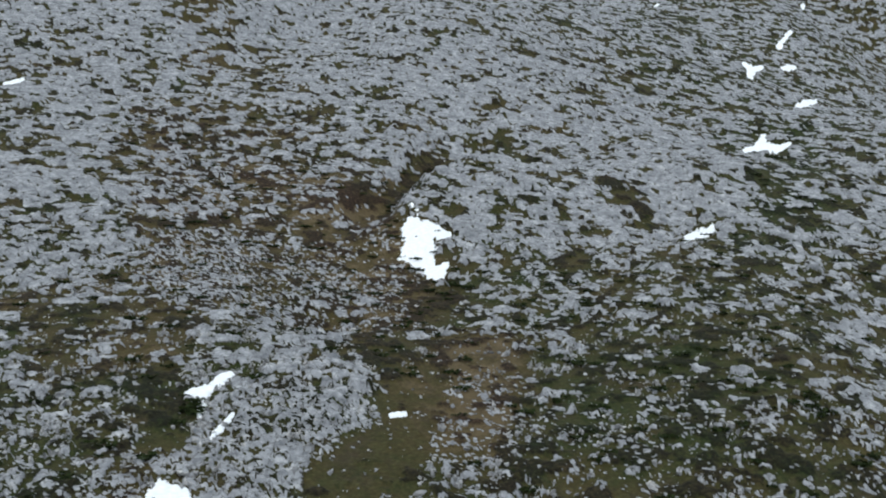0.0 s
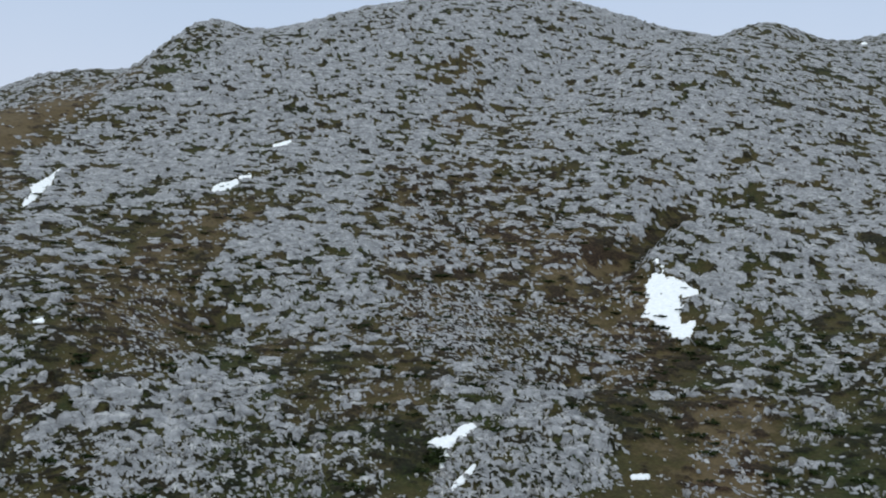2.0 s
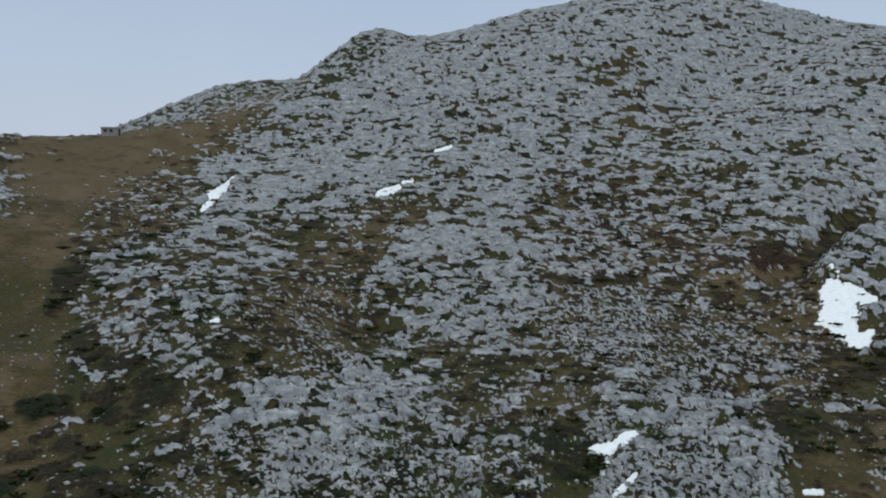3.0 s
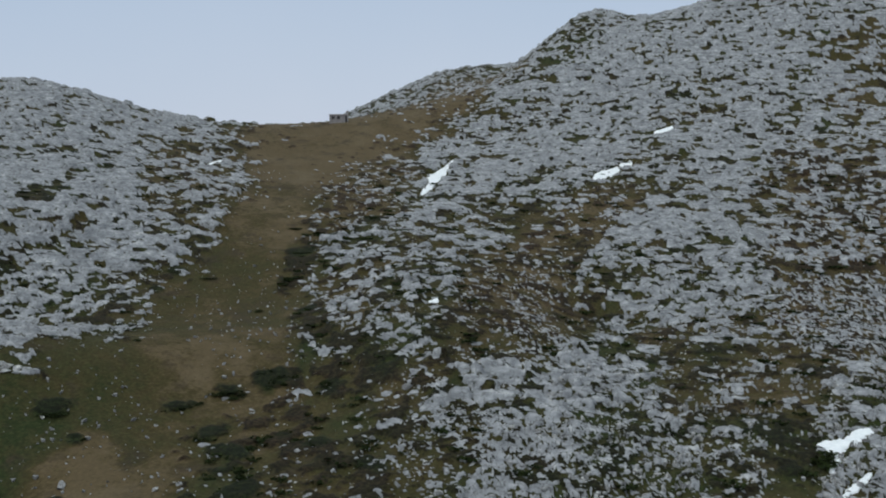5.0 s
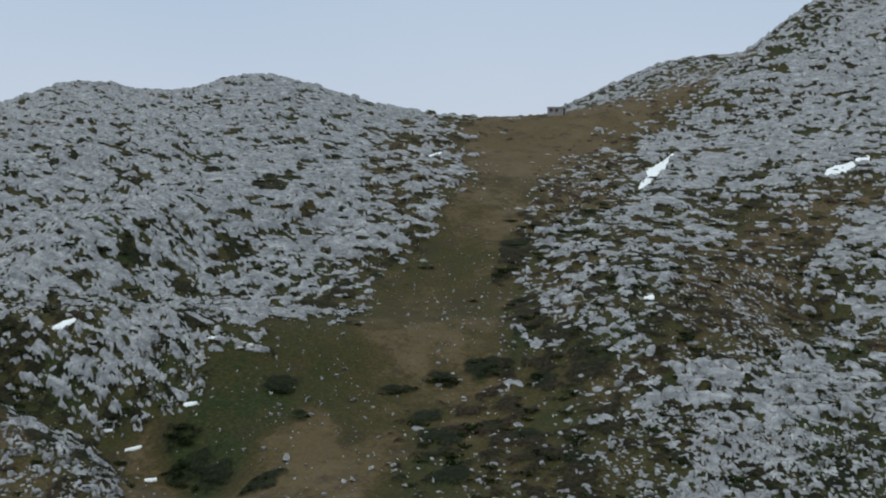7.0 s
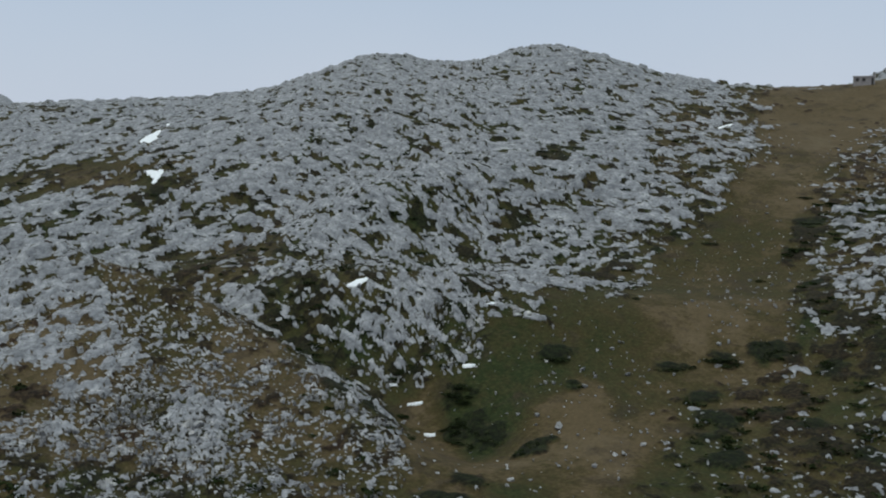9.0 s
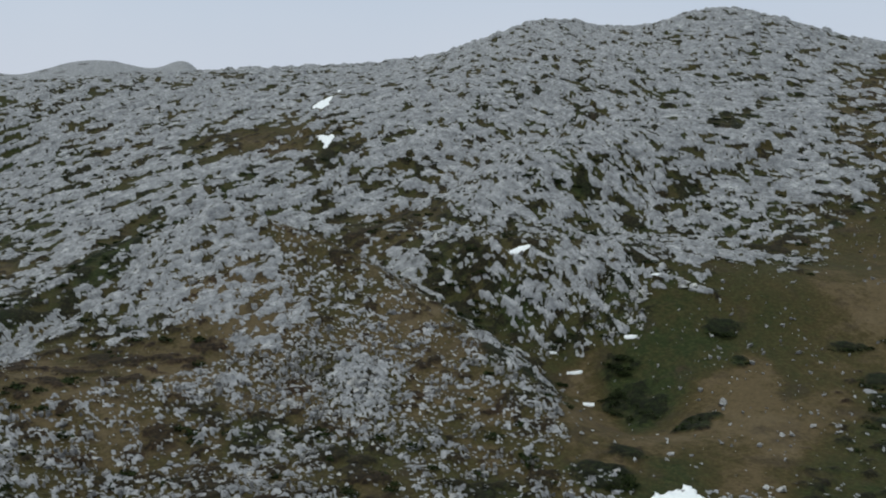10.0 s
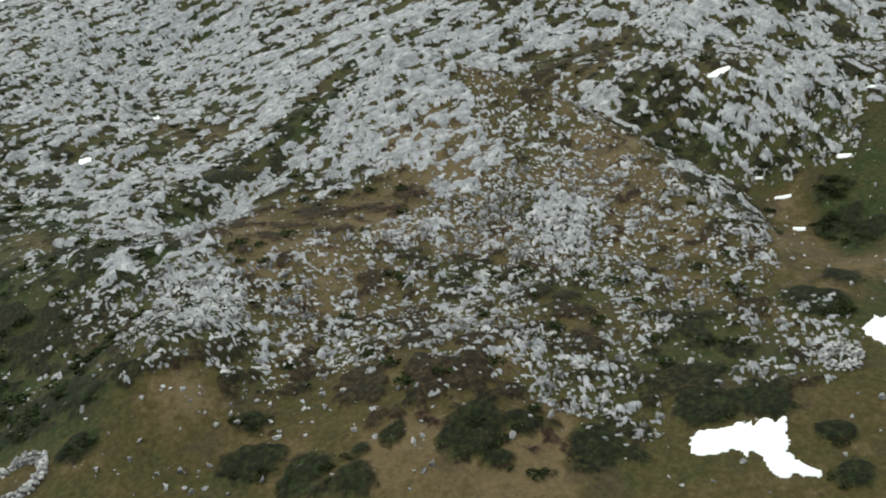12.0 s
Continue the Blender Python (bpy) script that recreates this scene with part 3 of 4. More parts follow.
WEST_HOLLOW = [
    (0.28, 0.4, 0.85, [(-73.2, 146.9, 0.86), (-71.2, 135.3, 0.74)]),
    (0.2, 0.6, 0.7, [(-75.8, 180.9, 0.92), (-77.8, 175.5, 0.77)]),
    (0.5, 0.7, 0.35, [(-83.1, 157.2, 0.62), (-79.4, 137.0, 1.39), (-74.5, 115.3, 1.85), (-68.1, 96.1, 1.39)]),
    (0.9, 0.3, 0.3, [(-86.2, 162.0, 0.92), (-89.5, 150.2, 2.16), (-91.6, 142.3, 1.54)]),
    (0.45, 0.3, 0.7, [(-89.0, 99.1, 2.46), (-83.4, 99.3, 1.85)]),
    (1, 0.3, 0, [(-79.8, 108.2, 1.23)]),
    (0.95, 0.4, 0.15, [(-90.3, 271.4, 2.46), (-86.0, 269.8, 1.85)]),
    (0.25, 0.6, 0.4, [(-86.9, 243.2, 1.23), (-83.0, 230.4, 0.92)]),
    (0.82, 0.35, 0.35, [(-89.9, 228.1, 2.46), (-84.0, 209.7, 2.16)]),
    (0.92, 0.4, 0.35, [(-74.5, 259.2, 3.7), (-80.8, 294.0, 2.46)]),
]
WEST_HOLLOW_B = [
    (0.85, 0.4, 0.4, [(-74.5, 211.8, 2.16), (-77.7, 204.7, 1.23)]),
    (0.75, 0.4, 0.5, [(-67.9, 138.9, 1.85), (-65.2, 146.9, 1.85)]),
    (0.03, 0.3, 1, [(-80.9, 219.6, 0.31), (-80.7, 223.6, 0.31)]),
    (0.05, 0.3, 1, [(-69.9, 170.7, 0.28), (-70.0, 149.6, 0.25)]),
    (0.7, 0.5, 0.5, [(-49.8, 226.7, 1.54), (-51.1, 199.9, 1.54)]),
]
KNOLL_TOP = [
    (1, 0.55, 0, [(-86.3, 165.6, 0.62), (-85.3, 156.9, 0.8), (-84.2, 147.5, 0.68)]),
    (1, 0.55, 0, [(-88.3, 157.2, 0.68), (-90.9, 148.4, 0.68)]),
    (0.08, 0.8, 0.6, [(-93.6, 121.5, 1.69), (-97.4, 115.6, 1.08), (-89.1, 125.9, 1.39)]),
    (0.88, 0.92, 0.05, [(-86.3, 158.5, 1.23), (-89.9, 148.7, 1.69), (-85.7, 138.6, 1.69), (-82.9, 129.2, 1.39), (-85.3, 127.7, 1.23)]),
    (0.7, 0.7, 0.25, [(-82.2, 145.4, 1.39), (-79.8, 130.8, 1.23)]),
    (0.98, 0.4, 0, [(-87.8, 169.3, 0.77), (-93.0, 164.6, 0.62), (-97.0, 153.2, 0.74), (-101.4, 124.7, 0.74)]),
    (0.3, 0.78, 0.35, [(-83.0, 158.2, 0.43), (-78.4, 137.8, 0.92), (-75.0, 121.7, 1.39), (-70.6, 103.3, 1.54)]),
]
KNOLL_TOP_B = [
    (0.62, 0.8, 0.3, [(-88.4, 110.6, 1.39), (-83.3, 106.7, 1.23), (-80.3, 101.3, 1.23)]),
    (1, 0.5, 0, [(-79.1, 110.1, 0.86)]),
    (0.6, 0.5, 0.4, [(-70.5, 112.8, 0.92), (-68.0, 105.6, 0.77)]),
    (0.45, 0.75, 0.4, [(-81.9, 125.2, 1.54), (-77.9, 126.7, 1.23)]),
    (0.3, 0.6, 0.4, [(-100.1, 199.1, 0.77)]),
    (0.7, 0.3, 0.5, [(-105.5, 201.1, 3.08), (-103.1, 166.6, 2.46)]),
    (0.88, 0.25, 0.5, [(-103.2, 268.2, 3.7), (-95.7, 236.9, 2.46)]),
    (0.4, 0.15, 0.95, [(-90.3, 199.5, 0.43), (-93.8, 170.3, 0.49), (-97.4, 160.4, 0.55), (-101.5, 147.8, 0.55)]),
    (0.4, 0.2, 0.8, [(-108.4, 155.7, 1.85), (-108.2, 199.1, 0.92)]),
    (0.3, 0.25, 0.85, [(-73.5, 149.3, 0.8), (-73.9, 143.7, 0.68)]),
]
KNOLL_TOP_C = [
    (0.6, 0.3, 0.5, [(-69.5, 140.6, 1.85), (-64.4, 134.3, 1.85)]),
]
KNOLL_FOOT = [
    (0.4, 0.78, 0.45, [(-94.5, 103.3, 1.85), (-88.8, 98.3, 1.85)]),
    (0.5, 0.6, 0.5, [(-84.4, 91.6, 1.85), (-86.4, 82.6, 1.54)]),
    (0.5, 0.5, 0.6, [(-95.4, 91.1, 1.54), (-91.8, 84.8, 1.54)]),
    (0.5, 0.3, 0.5, [(-74.4, 91.6, 1.39), (-75.8, 84.9, 1.23)]),
    (0.55, 0.3, 0.5, [(-78.4, 77.5, 1.08)]),
    (0.45, 0.25, 0.5, [(-68.1, 78.5, 1.23)]),
    (0.45, 0.25, 0.5, [(-74.7, 70.5, 1.08)]),
    (0.02, 0.5, 1, [(-78.2, 85.4, 0.86), (-80.1, 95.7, 0.62)]),
    (0.06, 0.55, 0.95, [(-95.3, 81.3, 1.54), (-90.4, 74.7, 1.54), (-85.7, 73.7, 1.23)]),
    (0.06, 0.2, 0.9, [(-70.8, 82.4, 1.39), (-70.5, 72.7, 1.54), (-66.9, 73.5, 0.92)]),
    (0.3, 0.5, 0.5, [(-72.3, 98.9, 1.54), (-68.1, 90.7, 1.39)]),
]
KNOLL_FOOT_B = [
    (0.85, 0.35, 0.3, [(-101.6, 108.2, 0.99), (-101.4, 98.5, 1.39)]),
    (0.36, 0.2, 0.8, [(-105.7, 113.0, 1.85), (-108.3, 118.4, 1.39)]),
    (0.5, 0.3, 0.6, [(-105.4, 88.9, 1.39), (-103.3, 89.8, 0.92)]),
    (0.02, 0.05, 1, [(-110.7, 108.8, 1.39), (-111.4, 96.7, 2.0), (-108.8, 86.1, 1.23)]),
    (0, 0.6, 0.05, [(-110.2, 143.1, 1.08)]),
    (0.3, 0.4, 0.6, [(-99.6, 83.4, 1.23)]),
    (0, 0.62, 0, [(-110.9, 83.7, 2.16), (-104.6, 78.7, 1.85), (-94.3, 73.2, 1.54)]),
    (0, 0.9, 0, [(-87.9, 68.2, 1.54), (-82.7, 63.7, 1.85), (-90.8, 69.4, 1.23)]),
    (0, 0.45, 0.1, [(-74.6, 63.0, 2.16), (-65.2, 72.1, 0.92)]),
    (0, 0.85, 0, [(-104.9, 81.1, 1.23)]),
]
KNOLL_FOOT_C = [
    (0, 0.3, 0.1, [(-108.2, 76.8, 2.46), (-102.5, 72.8, 1.54)]),
    (0, 0.8, 0, [(-64.3, 99.3, 1.23), (-65.9, 125.7, 0.77)]),
]
WEST_FOOT = [
    (0.06, 0.08, 1, [(-115.0, 115.1, 2.16), (-111.5, 102.7, 2.16), (-113.3, 123.9, 1.54)]),
    (0.05, 0.3, 0.35, [(-113.6, 161.4, 1.54), (-110.7, 136.7, 0.99)]),
    (0.7, 0.15, 0.8, [(-111.9, 206.4, 1.85), (-111.6, 272.5, 1.85)]),
    (0.65, 0.2, 0.7, [(-110.8, 786.6, 1.54), (-108.0, 312.9, 1.23)]),
    (0.05, 0.1, 0.6, [(-116.1, 101.5, 1.85), (-111.2, 87.9, 1.54)]),
]
COVER = DOME_AND_BASIN + DOME_AND_BASIN_B + EAST_SIDE + LOWER_SPUR + LOWER_SPUR_B + GREAT_SLOPE + GREAT_SLOPE_B + GREY_HILL + GREY_HILL_B + MEADOW_SIDES + MEADOW_SIDES_B + MEADOW_TURF + MEADOW_TURF_B + WEST_HOLLOW + WEST_HOLLOW_B + KNOLL_TOP + KNOLL_TOP_B + KNOLL_TOP_C + KNOLL_FOOT + KNOLL_FOOT_B + KNOLL_FOOT_C + WEST_FOOT


def cover(x, y):
    """Share of bare rock, dryness and heath, blended between the stretches; the small ones tell most where they lie."""
    x, y = np.asarray(x, float), np.asarray(y, float)
    b, d = polar(x, y)
    b, d = b + 1.3 * (fractal(x, y, 6, 95, 3) - 0.5), d + 1.3 * (fractal(x, y, 6, 98, 3) - 0.5)
    total = np.full(b.shape, 0.0005)
    out = [total * 0.65, total * 0.4, total * 0.45]
    for *values, run in COVER:
        run = [(sb, 32 * math.log(sr), sw) for sb, sr, sw in run]
        reach = 2.6 * max(w for _, _, w in run)
        i = np.nonzero((b > min(r[0] for r in run) - reach) & (b < max(r[0] for r in run) + reach) & (d > min(r[1] for r in run) - reach) & (d < max(r[1] for r in run) + reach))
        u, v = b[i], d[i]
        k = np.zeros(u.shape)
        for (ax, ay, aw), (bx, by, bw) in zip(run, run[1:] or run):
            vx, vy = bx - ax, by - ay
            t = np.clip(((u - ax) * vx + (v - ay) * vy) / (vx * vx + vy * vy + 1e-9), 0, 1)
            w = aw + t * (bw - aw)
            q = ((u - ax - t * vx) ** 2 + (v - ay - t * vy) ** 2) / (w * w)
            k = np.maximum(k, (np.exp(-1.1 * q * (q if values[0] else 1)) + 0.012 * np.exp(-0.45 * q)) / w ** 1.5)
        total[i] += k
        for o, value in zip(out, values):
            o[i] += k * value
    return [o / total for o in out]


SNOWFIELDS = []


def snow_depth(x, y, field):
    """Above 0 inside a patch of snow."""
    cx, cy, turn, stretch, lobes = field
    c, s = math.cos(radians(turn)), math.sin(radians(turn))
    u, v = (x - cx) * c + (y - cy) * s, (y - cy) * c - (x - cx) * s
    v = v / stretch
    best = np.full(np.shape(x), -9.0)
    for (au, av, ar), (bu, bv, br) in zip(lobes, lobes[1:] or lobes):
        du, dv = bu - au, (bv - av) / stretch
        t = np.clip(((u - au) * du + (v - av / stretch) * dv) / (du * du + dv * dv + 1e-9), 0, 1)
        best = np.maximum(best, 1 - np.hypot(u - au - t * du, v - av / stretch - t * dv) / (ar + t * (br - ar)))
    size = max(r for a, b, r in lobes)
    return best + 1.15 * (fractal(u + 3.7 * cx, v + 1.9 * cy, 0.25 + 0.36 * size, 77, 5) - 0.5) + 0.55 * (fractal(u - 2.1 * cy, v, 0.15 + 0.13 * size, 78, 3) - 0.5)


def snow_patch(x, y, turn, stretch, lobes):
    SNOWFIELDS.append((x, y, turn, stretch, lobes))


snow_patch(-2.1, 177.1, 1, 1.9, [(3.3, 5.0, 0.51), (0.7, 6.6, 1.34), (-2.9, 7.1, 2.78), (-2.8, 1.8, 3.11), (-1.2, -5.1, 2.42), (0.6, -9.3, 1.61), (2.3, -6.1, 0.87)])
snow_patch(-6.8, 192.5, 2, 2.1, [(0.0, 0.0, 0.65)])
snow_patch(-26.1, 107.5, 14, 2.5, [(2.8, 4.8, 0.4), (1.7, 3.2, 0.66), (0.4, 0.8, 0.58), (-2.2, -0.8, 0.38), (-1.4, 0.3, 0.45), (-0.4, -2.4, 0.56), (-0.9, -6.0, 0.37)])
snow_patch(-22.5, 99.5, 13, 2.2, [(-1.1, -2.6, 0.29), (-0.5, -1.0, 0.41), (0.4, 1.0, 0.36), (1.1, 2.6, 0.24)])
snow_patch(-110.4, 220.3, 27, 3.6, [(-2.6, -2.8, 0.68), (-0.9, -0.5, 0.96), (0.9, 0.3, 0.96), (2.6, 3.0, 0.69)])
snow_patch(-109.1, 228.4, 26, 3.5, [(-1.0, -0.9, 0.56), (1.0, 0.9, 0.71)])
snow_patch(-149.2, 203.9, 36, 4.3, [(-3.8, -18.4, 0.52), (-2.0, -9.8, 0.95), (-1.3, -1.7, 1.26), (0.7, 3.3, 1.14), (2.5, 10.8, 0.73), (3.8, 15.8, 0.45)])
snow_patch(-111.5, 257.3, 23, 2.9, [(-2.2, -1.2, 0.47), (0.0, -0.2, 0.62), (2.1, 1.5, 0.47)])
snow_patch(81.8, 255.2, -18, 3.3, [(-4.9, -5.6, 0.73), (-1.7, -1.6, 1.33), (-0.8, 7.2, 0.92), (-0.9, 0.7, 1.34), (2.5, -2.8, 1.18), (5.7, 2.1, 0.6)])
snow_patch(103.1, 341.4, -17, 4.1, [(-2.7, 4.3, 0.8), (-0.9, 0.6, 1.39), (-0.2, -10.5, 1.16), (0.6, 0.1, 0.99), (3.2, 5.6, 0.81)])
snow_patch(118.7, 351.2, -19, 3.2, [(-2.0, -3.0, 0.82), (-0.0, 0.3, 1.24), (2.0, 2.7, 0.83)])
snow_patch(110.1, 305.9, -20, 6.0, [(-2.2, -9.2, 1.05), (0.1, 0.1, 1.45), (2.1, 9.1, 0.74)])
snow_patch(47.5, 183.5, -15, 5.2, [(-2.1, -4.2, 0.62), (-0.1, 1.3, 0.85), (2.2, 2.9, 0.75)])
snow_patch(153.0, 439.1, -19, 6.0, [(0.0, 0.0, 1.04)])
snow_patch(128.1, 384.6, -18, 3.3, [(2.0, 10.1, 0.7), (0.1, 2.0, 0.91), (-2.1, -12.2, 1.1)])
snow_patch(-4.6, 105.8, 3, 2.6, [(-0.8, -0.4, 0.25), (0.8, 0.4, 0.25)])
snow_patch(-24.3, 85.3, 16, 1.9, [(-0.6, 0.7, 0.85), (0.4, 0.1, 0.74), (-1.3, -0.4, 0.63), (1.4, -0.5, 0.63)])
snow_patch(-89.6, 120.7, 37, 3.0, [(-0.5, -0.3, 0.25), (0.5, 0.3, 0.34)])
snow_patch(-138.8, 51.4, 70, 1.2, [(-1.2, 0.1, 0.33), (0.0, -0.1, 0.67), (1.2, -0.0, 0.5)])
snow_patch(-226.7, 36.2, 81, 2.7, [(-1.6, 2.4, 0.52), (-0.1, 0.4, 0.9), (1.5, 0.9, 0.51), (0.2, -3.7, 0.63)])
snow_patch(-259.3, 41.0, 81, 4.6, [(-2.4, -3.6, 0.43), (-0.8, -1.8, 1.01), (0.9, 0.2, 0.88), (2.2, 5.2, 0.45)])
snow_patch(-272.6, 47.7, 80, 6.0, [(0.0, 0.0, 0.62)])
snow_patch(-183.3, -51.5, 106, 2.4, [(-0.6, -0.4, 0.64), (0.6, 0.4, 0.65)])
snow_patch(-217.6, -44.1, 101, 6.0, [(0.0, -0.0, 0.75)])
snow_patch(-73.5, 42.4, 60, 2.0, [(-1.7, -0.7, 0.92), (-0.6, -0.1, 1.44), (0.7, 1.0, 1.45), (1.5, -0.1, 1.28)])
snow_patch(-61.3, 25.5, 67, 1.7, [(-4.6, 0.7, 0.78), (-3.2, 1.1, 0.82), (-1.8, 1.8, 0.96), (-0.4, 1.8, 1.22), (0.6, 2.1, 1.18), (0.4, -0.0, 0.73), (0.8, -1.4, 0.8), (1.7, -1.6, 0.71), (2.8, -2.1, 0.33), (3.7, -2.4, 0.17)])
snow_patch(-119.9, 49.4, 68, 1.0, [(-0.6, 0.2, 0.16), (0.1, 0.0, 0.22), (0.5, -0.2, 0.13)])
snow_patch(-114.4, 50.2, 66, 1.5, [(-0.9, 0.2, 0.12), (0.0, 0.0, 0.16), (0.9, -0.2, 0.11)])
snow_patch(-107.1, 49.0, 65, 2.0, [(-0.6, 0.0, 0.14), (-0.0, -0.0, 0.21), (0.6, -0.0, 0.14)])
snow_patch(-114.1, 57.9, 63, 1.0, [(-0.7, 0.2, 0.22), (0.0, 0.0, 0.26), (0.7, -0.2, 0.15)])
snow_patch(-122.9, 65.8, 62, 1.3, [(-0.5, -0.2, 0.16), (-0.0, 0.1, 0.24), (0.5, 0.1, 0.16)])
snow_patch(68.7, 460.7, -8, 6.0, [(0.0, 0.0, 1.3)])
snow_patch(99.0, 445.0, -12, 3.0, [(-5.5, -1.0, 0.55), (-1.5, 0.0, 0.9), (2.0, 1.0, 0.7), (5.0, 0.5, 0.5)])
snow_patch(86.4, 466.3, -11, 5.0, [(-0.8, 0.0, 0.8), (0.9, 1.0, 0.7)])
snow_patch(87.5, 429.0, -11, 4.0, [(-0.5, -1.5, 0.7), (0.8, 2.0, 0.8)])
snow_patch(118.5, 452.4, -14, 6.0, [(-1.0, -3.0, 1.1), (0.3, 2.0, 1.5), (1.5, 5.0, 0.9)])
snow_patch(-199.7, 174.7, 49, 3.0, [(-1.6, -2.6, 0.3), (0.0, 0.0, 0.42), (1.6, 2.8, 0.3)])


def near_snow(x, y):
    out = np.zeros(np.shape(x))
    for field in SNOWFIELDS:
        reach = 3 + max(abs(a) + abs(b) + r * field[3] for a, b, r in field[4])
        i = np.nonzero((np.abs(x - field[0]) < reach) & (np.abs(y - field[1]) < reach))[0]
        if len(i):
            out[i] = np.maximum(out[i], np.clip(0.75 + 1.5 * snow_depth(x[i], y[i], field), 0, 1))
    return out


# ---- the ground: one sheet out to the horizon ----
def mesh_of(name, verts, faces_flat, sizes, mat, smooth=False):
    me = bpy.data.meshes.new(name)
    me.vertices.add(len(verts))
    me.vertices.foreach_set("co", np.asarray(verts, np.float32).ravel())
    me.loops.add(len(faces_flat))
    me.loops.foreach_set("vertex_index", np.asarray(faces_flat, np.int32))
    me.polygons.add(len(sizes))
    starts = np.concatenate(([0], np.cumsum(sizes)[:-1])).astype(np.int32)
    me.polygons.foreach_set("loop_start", starts)
    me.polygons.foreach_set("use_smooth", np.full(len(sizes), smooth))
    me.update(calc_edges=True)
    me.materials.append(mat)
    return me


turns = np.concatenate((np.arange(-118, 29, 0.118), np.arange(29, 241.5, 2.5)))
rings = np.concatenate(([3, 8, 14, 20, 27, 34, 40, 46], np.exp(np.arange(math.log(50), math.log(560), 0.0037)),
                        np.exp(np.linspace(math.log(562), math.log(1400), 76)), np.exp(np.linspace(math.log(1440), math.log(4700), 30))))
ta, ra = np.meshgrid(np.radians(turns), rings)
gx, gy = (ra * np.sin(ta)).ravel(), (ra * np.cos(ta)).ravel()
gr = ra.ravel()
gz = land(gx, gy)
n_turn, n_ring = len(turns), len(rings)
rock, shrub_a, dry_a, bed_a = np.zeros(len(gx)), np.zeros(len(gx)), np.full(len(gx), 0.5), gz.copy()
seen = np.nonzero((gr > 47) & (gr < 562) & (np.tile(turns, n_ring) < 29.1))[0]
sx, sy, sz = gx[seen], gy[seen], gz[seen]
sr = gr[seen]
meadow, white = clear_grass(sx, sy), near_snow(sx, sy)
share, tawny, bushy = cover(sx, sy)
patchy, clumpy = fractal(sx, sy, 18, 5), fractal(sx, sy, 5, 8)
solid = np.clip((share - 0.9) * 14, 0, 1)
# barer rock with distance; fewer dark gaps there also stand in for haze
plenty = np.clip(0.02 + (0.76 + 0.14 * np.clip((sr - 170) / 80, 0, 1) + 0.1 * np.clip((sr - 270) / 70, 0, 1)) * share + (0.45 * (patchy - 0.5) + 0.95 * (clumpy - 0.5)) * (1 - 0.6 * solid), 0.0, 0.9 + 0.08 * solid) * np.clip(share * 9, 0.45, 1) * (1 - meadow) * (1 - white)
warp_x, warp_y = fractal(sx, sy, 4, 31) - 0.5, fractal(sx, sy, 4, 36) - 0.5
# ledges: cells flattened along the bedding, coarser up the great slopes and splintered on the knoll
west = np.clip((-np.degrees(np.arctan2(sx, sy)) - 62) / 14, 0, 1)
bed = sz + 0.05 * sx + 0.14 * np.maximum(sx + 12, 0) - 0.30 * west * sy + 1.2 * (fractal(sx, sy, 30, 34, 2) - 0.5)
edge_r = sr + 14 * (fractal(sx, sy, 9, 33, 2) - 0.5)
rubble = np.clip((tawny - 0.62) * 8, 0, 1) * np.clip((0.8 - share) * 8, 0, 1) > fractal(sx, sy, 5, 37, 2)
zone = np.maximum(np.digitize(edge_r, (112, 185)) - rubble, 0)
hill = np.clip((-np.degrees(np.arctan2(sx, sy)) - 46) / 6, 0, 1)
broad, tall = np.array((0.9, 2.6, 5.0))[zone], np.array((0.8, 0.95, 1.0))[zone] + 0.35 * hill * (1 - west) * (zone > 0)
broad = broad * (1 + 0.35 * west * (zone > 0))
fine, thin = np.array((0.45, 1.3, 2.4))[zone], np.array((0.45, 0.5, 0.6))[zone]
e1, p1, h1, l1 = blocks(sx / broad + 1.1 * warp_x, sy / broad + 1.1 * warp_y, bed / tall, 3)
e2, p2, h2, l2 = blocks(sx / fine + 1.6 * warp_x, sy / fine + 1.6 * warp_y, bed / thin, 4)
joint1, joint2 = np.clip(e1 / np.array((0.26, 0.22, 0.2))[zone], 0, 1), np.clip(e2 / 0.2, 0, 1)
massive = np.clip((share - 0.3) * 2.0, 0, 1)
on1 = (p1 < plenty * (0.35 + 0.65 * massive)) * 1.0
on2 = (p2 < np.where(on1 > 0, 0.80 + 0.1 * massive, plenty * 0.5)) * 1.0
scale = np.array((0.75, 1.25, 1.5))[zone]
lift = on1 * joint1 * np.maximum(0.25 + 0.75 * h1 ** 2 + 0.9 * l1, 0.06) + 0.6 * on2 * joint2 * (0.08 + 0.45 * h2 + 0.5 * l2)
lift = 0.8 * np.maximum(lift, 0) * scale
crack = 0.68 + 0.32 * joint2
bare = np.maximum(on1 * joint1 * np.where(on2 > 0, crack, 0.12), 0.95 * on2 * joint2)
heath = (1 - bare) * (1 - 0.95 * meadow * (1 - np.clip(2.2 * bushy - 1.1, 0, 1)))
mounds = fractal(sx, sy, 2.2, 41, 4)
scrub = np.clip((mounds - 0.64 + 0.27 * np.maximum(bushy, 0.6 * massive * (1 - 0.9 * np.clip(2 * tawny - 0.9, 0, 1)))) * 6, 0, 1) * heath * (1 - white)
mat, ragged = np.zeros(len(sx)), 2.0 * (fractal(sx, sy, 3.5, 45, 4) - 0.5)
for cx, cy, w in THICKETS:
    i = np.nonzero((np.abs(sx - cx) < 2.5 * w) & (np.abs(sy - cy) < 2.5 * w))[0]
    mat[i] = np.maximum(mat[i], np.clip((1.1 - np.hypot(sx[i] - cx, sy[i] - cy) / w + ragged[i]) * 2.2, 0, 1))
